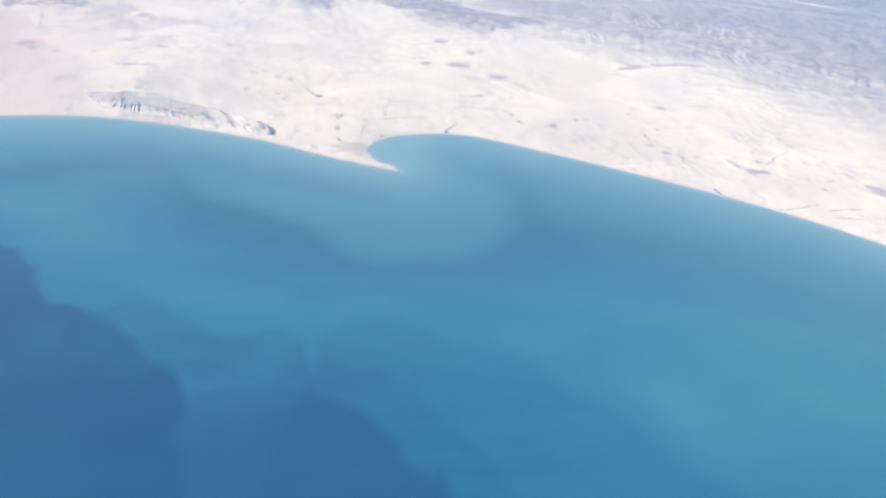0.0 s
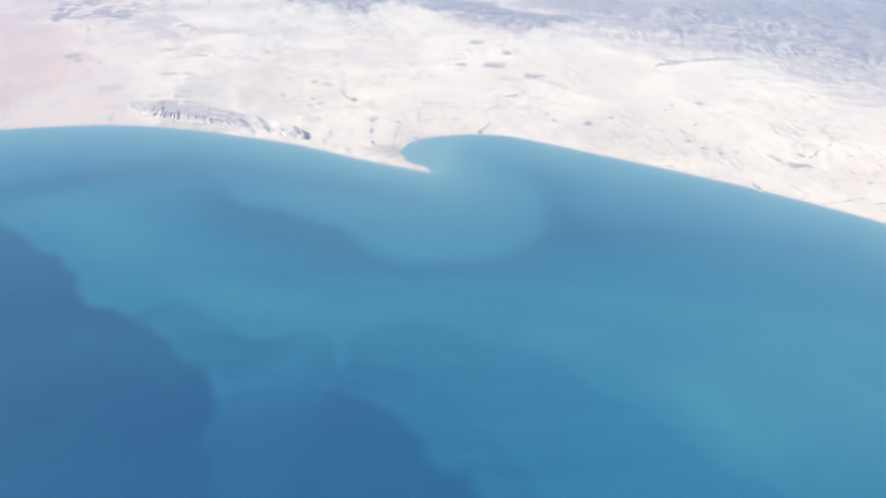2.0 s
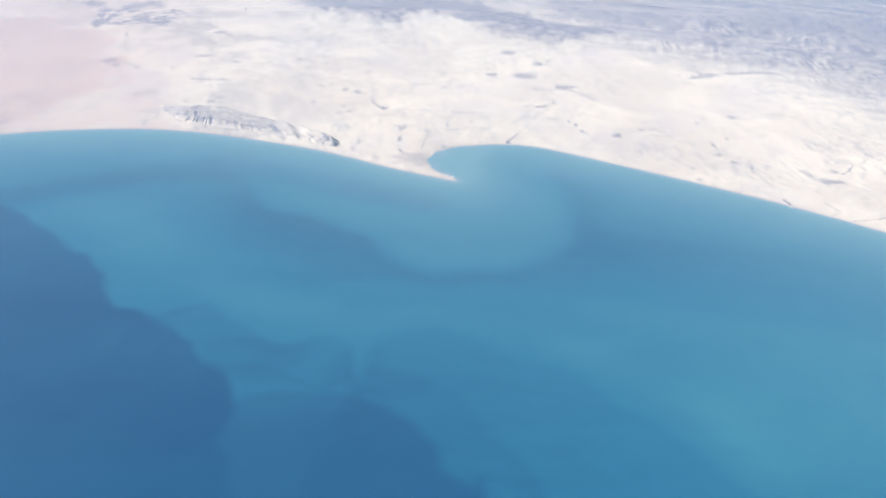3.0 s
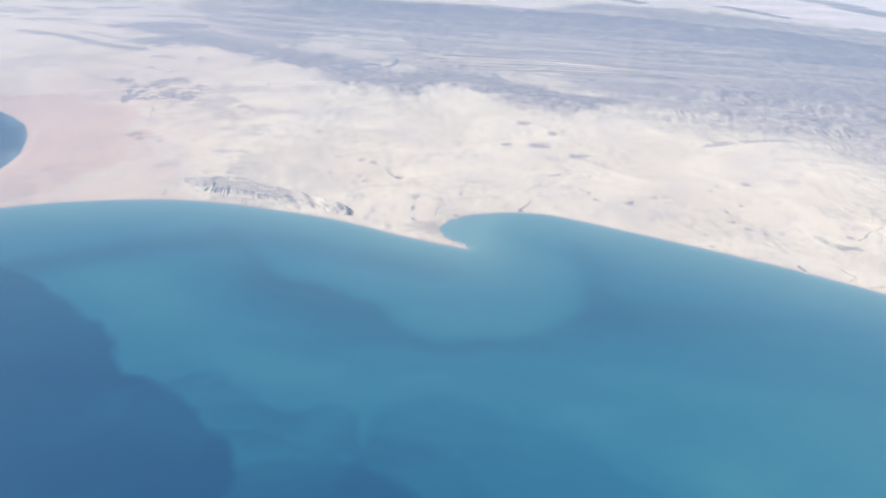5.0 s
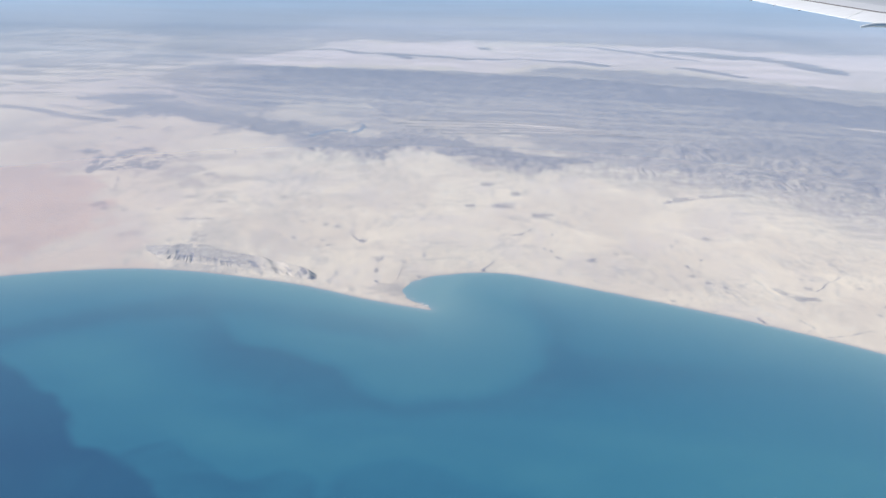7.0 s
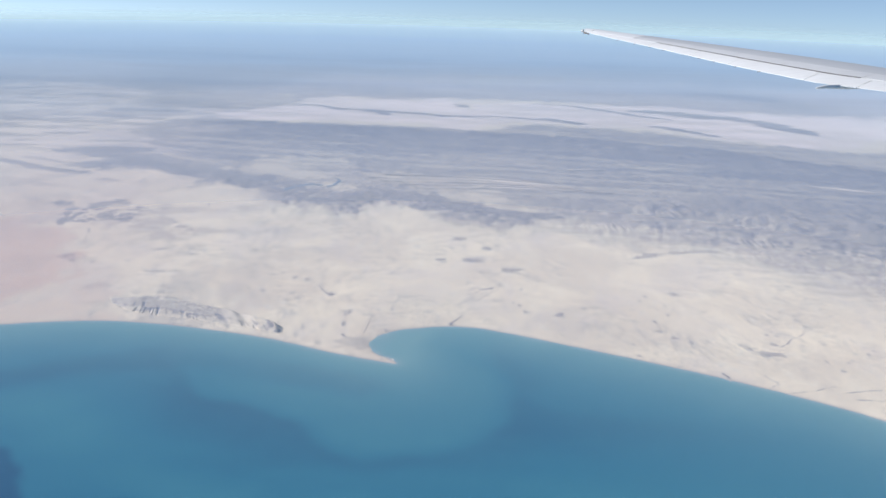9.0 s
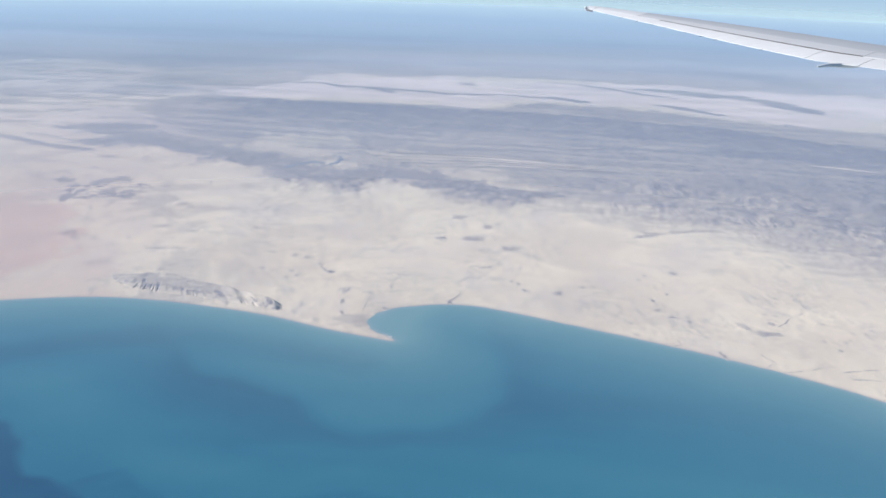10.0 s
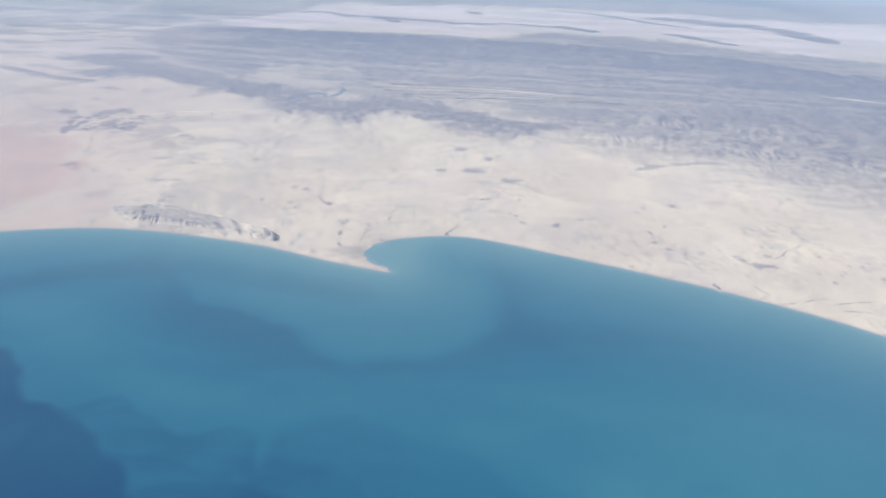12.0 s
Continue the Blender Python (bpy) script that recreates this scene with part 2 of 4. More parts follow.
UPLAND = [(-240, 690), (-200, 610), (-174, 570), (-147, 545), (-103, 514), (-46, 480), (11, 479), (58, 438), (76, 420), (126, 408), (180, 394), (225, 372), (480, 290), (600, 420), (600, 560),
          (367, 643), (280, 670), (175, 727), (102, 744), (49, 703), (-23, 705), (-122, 717), (-185, 738)]
SCARP_TOP = [(-190, 722), (-160, 716), (-120, 708), (-71, 705), (-23, 696), (16, 688), (48, 686), (95, 684), (140, 670), (184, 658), (226, 648), (259, 616), (293, 594), (328, 568), (600, 440)]
BASIN = [(-107, 568), (-80, 571), (-55, 561), (-37, 536), (-14, 527), (8, 517), (42, 497), (60, 478), (54, 458), (41, 459), (21, 474), (8, 486), (-13, 498), (-33, 488), (-46, 484), (-57, 488), (-76, 498), (-96, 512), (-111, 535)]
HILLS_EAST = [(55, 401), (77, 398), (89, 385), (100, 372), (122, 374), (152, 368), (158, 353), (164, 342), (166, 328), (186, 323), (196, 311), (300, 260), (480, 200), (480, 400), (290, 480), (160, 480), (71, 455), (60, 425)]
HINTER = [(-900, 760), (-420, 705), (-348, 690), (-322, 696), (-300, 740), (-288, 860), (-300, 905), (-234, 927), (-150, 900), (-131, 850), (-115, 885), (-94, 912), (-32, 885), (28, 908), (90, 904), (152, 910), (208, 879), (264, 867),
          (321, 860), (378, 854), (475, 850), (900, 760), (4500, 1500), (4500, 5000), (-4500, 5000), (-4500, 900)]
FAR_SAND = [(-520, 900), (-446, 962), (-385, 950), (-334, 931), (-292, 905), (-290, 850), (-300, 760), (-330, 730), (-420, 740)]
WEST_SHELF = [(-348, 690), (-300, 730), (-285, 790), (-290, 860), (-300, 910), (-234, 927), (-150, 905), (-120, 880), (-131, 836), (-166, 788), (-185, 745), (-210, 722), (-260, 702)]
BELT = [(-191, 761), (-161, 789), (-150, 815), (-130, 827), (-121, 864), (-110, 890), (-87, 900), (-60, 869), (-32, 885), (-7, 868), (4, 898), (22, 907), (35, 882), (36, 831), (49, 829), (57, 869), (88, 881), (123, 876),
        (209, 888), (271, 890), (305, 864), (339, 860), (376, 850), (480, 859), (640, 790), (600, 640), (440, 700), (408, 712), (359, 670), (311, 656), (295, 673), (261, 685), (239, 705), (223, 719), (187, 736)] + [
        (152, 735), (128, 749), (103, 750), (76, 739), (55, 728), (40, 701), (25, 699), (11, 726), (-7, 735), (-24, 720), (-54, 733), (-94, 729), (-133, 728), (-159, 733), (-184, 731)]
PINK = [(-400, 420), (-219, 403), (-208, 402), (-198, 405), (-190, 400), (-182, 392), (-173, 393), (-164, 385), (-152, 354), (-138, 340), (-138, 318), (-139, 305), (-142, 295), (-160, 270), (-400, 200)]
PINK_NORTH = [(-400, 440), (-232, 427), (-216, 432), (-204, 432), (-189, 424), (-180, 411), (-175, 395), (-183, 394), (-194, 406), (-219, 403), (-400, 410)]
COAST_PINK = [(-162, 300), (-142, 297), (-134, 308), (-122, 312), (-113, 294), (-110, 275), (-142, 268), (-200, 240)]


def ground_tone(x, y):
    """Shares of grey rock, pink sand and pale sand in the soil."""
    r = np.hypot(x, y)
    rag = fbm(x / 9, y / 34, 5, 71, 0.6) - 0.5
    wx, wy = x + 7 * (fbm(x / 14, y / 34, 4, 72) - 0.5), y + 30 * rag
    p = 430 * np.arctan2(x, y + 60)      # drainage fans out towards the coast
    rills = fbm(p / 3.0, r / 10, 5, 75, 0.64)
    tilt_u, tilt_v = x * 0.97 - y * 0.24, x * 0.16 + y * 0.987
    beds = fbm(tilt_u / 95, (tilt_v + 12 * fbm(x / 60, y / 60, 3, 52)) / 6.5, 6, 51, 0.62)
    stripes = smooth(beds, 0.40, 0.60)
    streaks = fbm(x / 34, y / 13, 6, 53, 0.62)
    blots = fbm(p / 4.5, r / 11, 5, 54, 0.7)
    knobs = fbm(p / 1.8, r / 5, 4, 66, 0.6)
    flutes = smooth(fbm(p / 1.8, r / 18, 4, 67, 0.6), 0.42, 0.60)
    # grey uplands behind the coast, their scarp darkest below the pale belt
    rock = region(wx, wy, UPLAND, 10, 12, 20) * (0.66 + 0.26 * (stripes - 0.5) + 0.4 * (blots - 0.5) + 0.3 * (knobs - 0.5))
    poly = np.array(SCARP_TOP + [(600, 300), (-190, 300)], float)
    below = line_distance(wx, wy, np.array(SCARP_TOP, float))
    below = np.where(inside(wx, wy, poly), below, -below)
    scarp = smooth(below, -3, 5) * (0.45 * np.exp(-np.clip(below, 0, None) / 70) + 0.16 * smooth(below, 150, 40)) * smooth(x, -230, -110)
    rock = rock + scarp * (0.72 + 0.9 * (fbm(p / 7, r / 30, 5, 58, 0.6) - 0.25) + 0.5 * (knobs - 0.5))
    basin = region(wx, wy, BASIN, 6, 9, 14)
    rock = rock * (1 - basin * (0.18 + 0.5 * smooth(streaks, 0.42, 0.60)))
    # eastern hills: terraced, paler towards the plain
    east = region(wx + 5 * (rills - 0.5), wy, HILLS_EAST, 11, 14, 16)
    terraces = fbm(tilt_u / 30, (tilt_v + 9 * fbm(x / 20, y / 20, 4, 56)) / 3.4, 5, 57, 0.6)
    climb = smooth(y + 0.62 * x, 425, 530)
    rock = np.maximum(rock, east * (0.32 + 0.46 * climb + (0.75 - 0.5 * climb) * (terraces - 0.5) + (0.4 + 0.4 * climb) * (blots - 0.5) + (0.25 + 0.6 * climb) * (knobs - 0.5)))
    apron = region(wx, wy + 20, HILLS_EAST, 18, 18, 20) * smooth(x, 120, 160)
    rock = np.maximum(rock, apron * (0.20 + 0.9 * (terraces - 0.46) + 0.3 * (streaks - 0.5)))
    for line, half, share in (([(120, 411), (141, 412), (158, 408), (174, 403), (180, 396), (195, 391), (207, 386), (225, 372), (260, 350)], 11, 0.75), ([(130, 452), (152, 452), (170, 443)], 12, 0.5),
                              ([(96, 400), (126, 396), (160, 388), (190, 370)], 9, 0.4), ([(170, 430), (200, 420), (230, 405)], 12, 0.4)):
        face = smooth(line_distance(x, y + 5 * rag, line), half, half * 0.3)
        rock = rock + face * share * (0.30 * (1 - flutes) - 0.42 * flutes)
    # dark stony hills and the western massif
    core = region(x + 4 * (rills - 0.5), y + 16 * rag + 22 * (rills - 0.5), HILLS_CORE, 8, 6, 9)
    foot = region(wx, wy + 26 * (rills - 0.5), HILLS_CORE, 22, 16, 12) * smooth(rills, 0.44, 0.60)
    massif = region(x + 0.4 * (wx - x), y + 10 * rag + 22 * (rills - 0.5), MASSIF, 9, 9, 10)
    rock = np.maximum(rock, core * (0.74 + 1.0 * (blots - 0.45) + 1.1 * (knobs - 0.45)))
    rock = np.maximum(rock, 0.60 * foot)
    rock = np.maximum(rock, massif * (0.92 + (0.35 + 0.7 * smooth(x, -150, -60)) * (0.6 * (blots - 0.5) + knobs - 0.5)))
    for line, half, share in (([(-300, 545), (-275, 537), (-261, 532), (-245, 520), (-228, 513), (-206, 503)], 6.0, 0.75), ([(-262, 549), (-244, 540), (-222, 531), (-205, 534)], 4.5, 0.5),
                              ([(-262, 592), (-243, 580), (-218, 568)], 6.0, 0.5), ([(-246, 632), (-222, 624), (-190, 602)], 7.0, 0.35)):
        rock = np.maximum(rock, share * smooth(line_distance(x, y + 6 * rag, line) + 5 * (rills - 0.5), half, half * 0.45))
    # western plateau and the country beyond the belt
    shelf = region(wx, wy, WEST_SHELF, 14, 20, 30)
    rock = np.maximum(rock, shelf * (0.60 + 0.9 * (streaks - 0.5)))
    plateau = smooth(x, -130, -190) * smooth(y, 520, 590) * smooth(r, 900, 800)
    rock = np.maximum(rock, plateau * (0.12 + 0.5 * smooth(streaks, 0.48, 0.64)))
    hinter = region(wx, wy, HINTER, 9, 14, 26)
    rock = np.maximum(rock, hinter * (0.72 + 0.35 * (streaks - 0.5)))
    sandy = region(wx, wy, FAR_SAND, 14, 24, 30)
    rock = rock * (1 - 0.8 * sandy * smooth(streaks, 0.36, 0.56))
    sand_far = 0.5 * sandy * smooth(streaks, 0.40, 0.58)
    banks = smooth(fbm(tilt_u / 60, tilt_v / 11, 6, 59, 0.62), 0.38, 0.58)
    pale = region(wx, wy + 24 * (streaks - 0.5), BELT, 6, 9, 12) * (0.55 + 0.45 * banks)
    pale = np.maximum(np.maximum(pale, sand_far), 0.5 * plateau * smooth(streaks, 0.54, 0.42))
    rock = rock * (1 - 0.92 * pale) + 0.30 * (1 - banks) * pale
    # thin grey stains over the coastal plain
    plain = smooth(rock, 0.3, 0.1) * smooth(r, 640, 560)
    dabs = smooth(fbm(x / 3.2, y / 5.5, 5, 61, 0.6), 0.56, 0.70) * smooth(fbm(x / 30, y / 40, 4, 62), 0.42, 0.58)
    veil = smooth(fbm(x / 26, y / 30, 5, 63, 0.6), 0.46, 0.66)
    rock = rock + plain * (0.22 * dabs + 0.04 * veil + 0.30 * smooth(x, -10, -110) * smooth(fbm(p / 17, r / 22, 6, 64, 0.62), 0.46, 0.64))
    pink = np.maximum(0.85 * region(x + 0.6 * (wx - x), y + 8 * rag, PINK, 9, 10, 12), 0.45 * region(x, y + 6 * rag, PINK_NORTH, 4, 4, 10))
    pink = np.maximum(pink, 0.5 * region(wx, y + 10 * rag, COAST_PINK, 9, 12, 12))
    rock = rock * (1 - 0.75 * pink * plain)
    pink = np.maximum(pink, 0.34 * smooth(x, -70, -170) * smooth(r, 800, 560) * (0.5 + streaks))
    return np.clip(rock, 0, 1), pink, pale


def drape(x, y):
    """Height of the ground and its soil under a grid of points."""
    a, b = x.ravel(), y.ravel()
    return land_height(a, b).reshape(x.shape), [t.reshape(x.shape) for t in ground_tone(a, b)]


# ---- mesh helpers ----
def grid_mesh(name, X, Y, Z, tone=None, keep=None, wrap=False):
    """A mesh over a grid of points, with a colour attribute that holds its soil or water kinds."""
    rows, cols = X.shape
    me = bpy.data.meshes.new(name)
    idx = np.arange(rows * cols).reshape(rows, cols)
    a, b, c, d = idx[:-1, :-1].ravel(), idx[:-1, 1:].ravel(), idx[1:, 1:].ravel(), idx[1:, :-1].ravel()
    if wrap:
        a = np.concatenate([a, idx[:-1, -1]])
        b = np.concatenate([b, idx[:-1, 0]])
        c = np.concatenate([c, idx[1:, 0]])
        d = np.concatenate([d, idx[1:, -1]])
    quads = np.stack([a, b, c, d], 1)
    if keep is not None:
        quads = quads[keep.ravel()[quads].any(1)]
    me.vertices.add(rows * cols)
    me.vertices.foreach_set("co", np.stack([X.ravel(), Y.ravel(), Z.ravel()], 1).astype(np.float32).ravel())
    me.loops.add(quads.size)
    me.loops.foreach_set("vertex_index", quads.ravel().astype(np.int32))
    me.polygons.add(len(quads))
    me.polygons.foreach_set("loop_start", np.arange(0, quads.size, 4, dtype=np.int32))
    me.polygons.foreach_set("use_smooth", np.ones(len(quads), dtype=bool))
    if tone is not None:
        at = me.attributes.new("tone", "FLOAT_COLOR", "POINT")
        full = [np.broadcast_to(t, X.shape).ravel() for t in tone]
        while len(full) < 4:
            full.append(np.zeros(rows * cols))
        at.data.foreach_set("color", np.stack(full, 1).astype(np.float32).ravel())
    me.update(calc_edges=True)
    me.validate()
    return me


def thing(name, mesh, mat, label, category, group="", kind=""):
    mesh.materials.append(mat)
    return tagged(new(name, mesh), label, category, group, kind)


def bearings(step, half=47.0, coarse=6.0):
    """Directions round the compass, close together ahead and wide apart behind."""
    front = np.arange(-half, half + 1e-6, step)
    back = np.arange(half + coarse, 360 - half - coarse / 2, coarse)
    return np.radians(np.concatenate([front, back]))


# ---- land ----
drop = np.radians(np.concatenate([np.arange(36, 27.5, -0.4), np.arange(27.5, 6, -0.05), np.arange(6, 1.66, -0.035)]))
R, A = np.meshgrid(H / np.tan(drop), bearings(0.065, 41.0), indexing="ij")
LX, LY = R * np.sin(A), R * np.cos(A)
LD = inland(LX, LY)
LZ = land_height(LX, LY, LD)
rock, pink, pale = ground_tone(LX, LY)
wet = np.exp(-np.clip(LD, 0, None) / 0.7) * 0.8
thing("ground", grid_mesh("ground", LX, LY, LZ, (rock, pink, pale, wet), LD > -6, True), LAND,
      "pale sandy desert plain rising to grey stony hills", "ground", kind="structure")

# ---- sea ----
near = np.concatenate([np.linspace(0.02, 70, 8), np.arange(72, 320, 0.6), np.geomspace(330, 4250, 40)])
R, A = np.meshgrid(near, bearings(0.13, 44.0), indexing="ij")
SX, SY = R * np.sin(A), R * np.cos(A)
SD = -inland(SX, SY)
wx, wy = SX + 4.0 * (fbm(SX / 11, SY / 11, 5, 81) - 0.5), SY + 4.0 * (fbm(SX / 11, SY / 11, 5, 82) - 0.5)
wide_x, wide_y = SX + 14 * (fbm(SX / 34, SY / 24, 5, 93) - 0.5), SY + 14 * (fbm(SX / 34, SY / 24, 5, 94) - 0.5)


def blob(cx, cy, rx, ry, turn=0.0):
    c, s = math.cos(radians(turn)), math.sin(radians(turn))
    u, v = (wide_x - cx) * c + (wide_y - cy) * s, -(wide_x - cx) * s + (wide_y - cy) * c
    return np.exp(-((u / rx) ** 2 + (v / ry) ** 2))


def depth_in(points):
    """Distance within a patch of water, negative outside it."""
    poly = spline(points, 3)
    d = line_distance(wx, wy, np.vstack([poly, poly[:1]]))
    return np.where(inside(wx, wy, poly), d, -d)


def front(points, fade, soft=1.2):
    """A tongue of clearer water: crisp at its rim, fading inwards."""
    d = depth_in(points)
    return smooth(d, -soft, soft) * np.exp(-np.clip(d, 0, None) / fade)


silt = np.full(SX.shape, 0.50)
for amount, cx, cy, rx, ry, turn in [
        (0.26, -105, 211, 20, 11, 0), (0.16, -78, 190, 24, 16, -30), (0.26, -44, 170, 24, 11, -20), (0.12, -8, 166, 26, 9, -10), (0.10, 80, 160, 40, 26, -20), (0.20, 112, 140, 50, 34, -20), (0.10, 40, 172, 30, 10, -10),
        (-0.20, 52, 205, 26, 13, -10), (-0.12, 80, 206, 30, 8, -18), (0.16, 58, 134, 14, 8, -40), (0.10, 25, 158, 14, 6, -25), (0.12, -86, 203, 9, 8, 0), (0.15, 66, 134, 44, 26, -20), (-0.10, -46, 160, 46, 26, -20)]:
    silt += amount * blob(cx, cy, rx, ry, turn)
# the eddy of pale silt in the lee of the spit, with a blue current along its rim
eddy = depth_in([(-65, 234), (-60, 224), (-56, 220), (-45, 217), (-35, 211), (-28, 207), (-22, 201), (-19, 196), (-12, 192), (-6, 190), (3, 191), (12, 192), (20, 197), (28, 205),
                 (32, 215), (34, 230), (31, 241), (30, 249), (28, 275), (-4, 275), (-60, 262), (-80, 250)])
silt += 0.20 * smooth(wide_x, -78, -42) * smooth(eddy / (1 + 0.7 * smooth(wide_x, -35, -5)), -2.5, 3.5) * np.exp(-np.clip(eddy, 0, None) / 60)
current = smooth(eddy / (1 + 0.7 * smooth(wide_x, -35, -5)), 2.0, -4.0) * np.exp(-np.clip(-eddy, 0, None) / 15)
silt -= 0.31 * current * smooth(wide_x, -100, -62) * smooth(wide_x, 72, 30) * smooth(wide_y, 176, 186)
silt -= 0.16 * blob(-52, 207, 26, 11, -32)
# the tongue of clearer water that follows the western shore up to the spit
silt -= 0.27 * smooth(depth_in([(-160, 212), (-121, 238), (-107, 244), (-92, 251), (-75, 255), (-57, 253), (-38, 248), (-25, 243), (-14, 240), (-6, 235), (-4, 228), (-8, 223),
                                (-13, 221), (-26, 225), (-40, 231), (-54, 235), (-66, 238), (-87, 233), (-102, 227), (-115, 221), (-150, 200)]) + 2 * (fbm(SX / 20, SY / 8, 4, 97) - 0.5), -3.5, 6)
silt -= 0.14 * smooth(wide_x, -70, -25) * front([(-80, 246), (-57, 249), (-38, 245), (-25, 241), (-14, 238), (-6, 235), (-4, 229), (-8, 224), (-14, 222), (-30, 226), (-60, 236)], 14)
# fronts of clearer water out to sea
silt -= 0.19 * smooth(wide_y, 136, 152) * front([(-78, 160), (-68, 168), (-62, 170), (-57, 165), (-50, 160), (-44, 155), (-40, 155), (-37, 157), (-32, 159), (-26, 156), (-25, 150), (-25, 145), (-22, 120), (-80, 120)], 12)
silt -= 0.12 * smooth(wide_x, -22, -32) * front([(-58, 147), (-52, 147), (-47, 148), (-39, 145), (-32, 142), (-26, 138), (-10, 100), (-60, 100)], 14)
silt -= 0.10 * smooth(wide_x, -36, -22) * front([(-40, 148), (-22, 147), (-15, 146), (-5, 143), (0, 139), (8, 126), (16, 112), (20, 60), (-40, 60), (-40, 140)], 20, 2.0)
silt -= 0.15 * front([(-4, 164), (9, 157), (18, 153), (28, 147), (34, 139), (41, 133), (48, 124), (56, 114), (64, 108), (90, 50), (-30, 50), (-20, 160)], 26, 2.5)
silt -= 0.12 * blob(12, 118, 26, 20, -40)
deep = smooth(depth_in([(-220, 250), (-135, 215), (-118, 203), (-105, 192), (-99, 187), (-93, 180), (-90, 172), (-87, 168), (-84, 166), (-80, 166), (-76, 163), (-72, 161), (-67, 156), (-62, 152), (-58, 146),
                        (-53, 143), (-50, 137), (-48, 133), (-48, 126), (-48, 120), (-43, 109), (-20, 30), (-300, 30)]) + 1.6 * (fbm(SX / 4, SY / 4, 4, 98) - 0.5), -1.6, 1.8)
rest = smooth(depth_in([(-60, 118), (-50, 132), (-44, 137), (-36, 139), (-29, 139), (-20, 136), (-12, 130), (-6, 125), (-4, 119), (-2, 116), (2, 114), (5, 109), (14, 30), (-60, 30)]), -2.2, 2.2)
rest *= 0.4 + 0.6 * smooth(line_distance(wx, wy, [(-50, 141), (-40, 140), (-32, 141)]), 0, 17)
deep = np.clip((0.70 + 0.45 * (fbm(SX / 34, SY / 22, 4, 89) - 0.35)) * deep + 0.58 * rest * (1 - deep), 0, 0.95) * smooth(SD, 0, 20)
shore = np.exp(-np.clip(SD + 6 * (fbm(SX / 20, SY / 20, 4, 83) - 0.5), 0, None) / 22) * 0.92 + 0.10 * np.exp(-np.clip(SD, 0, None) / 45)
shore = np.clip(shore + 0.65 * blob(-2, 263, 10, 11), 0, 1)
lag = smooth(np.hypot(SX - LAGOON[0], SY - LAGOON[1]), LAGOON[2] + 8, LAGOON[2] - 2)
shallow = 0.42 * np.exp(-np.clip(SD - 0.4 + 1.2 * (fbm(SX / 5, SY / 5, 4, 99) - 0.5), 0, None) / 1.0) * (1 - 0.5 * lag) + 0.30 * blob(-8, 262, 4, 7) * np.exp(-np.clip(SD, 0, None) / 4.0)
deep = np.maximum(deep, 0.92 * lag)
shore = shore * (1 - 0.8 * lag)
thing("sea", grid_mesh("sea", SX, SY, curve(SX, SY), (silt, deep, shore, shallow), None, True), SEA,
      "turquoise silty sea with darker blue currents", "water", kind="structure")

# ---- haze over the land and sea: one sheet, painted denser and paler with distance ----
reach = np.concatenate([np.linspace(60, 400, 24), np.linspace(410, 1300, 120), np.geomspace(1330, 4300, 40), np.linspace(4320, 4900, 30)])
R, A = np.meshgrid(reach, bearings(0.6, 48.0, 6.0), indexing="ij")
HX, HY = R * np.sin(A), R * np.cos(A)
near = np.minimum(R, 4300.0)
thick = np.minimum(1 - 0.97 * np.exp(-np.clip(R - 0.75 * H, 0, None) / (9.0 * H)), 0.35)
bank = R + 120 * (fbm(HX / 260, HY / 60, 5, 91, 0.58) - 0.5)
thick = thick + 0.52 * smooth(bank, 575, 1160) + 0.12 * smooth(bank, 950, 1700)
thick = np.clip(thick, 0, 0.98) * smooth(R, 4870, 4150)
low = curve(near * np.sin(A), near * np.cos(A)) + 1.0 + 13 * smooth(R, 4200, 2000) + 22 * smooth(R, 600, 1200) * smooth(R, 3600, 1800)
HZ = low + (R - near) * 0.10       # its far edge thins out into the sky
thing("haze_sheet", grid_mesh("haze_sheet", HX, HY, HZ, (thick, smooth(R, 800, 3300)), None, True), HAZE,
      "see-through sheet painted as blue haze over land and sea", "haze", kind="stuff")


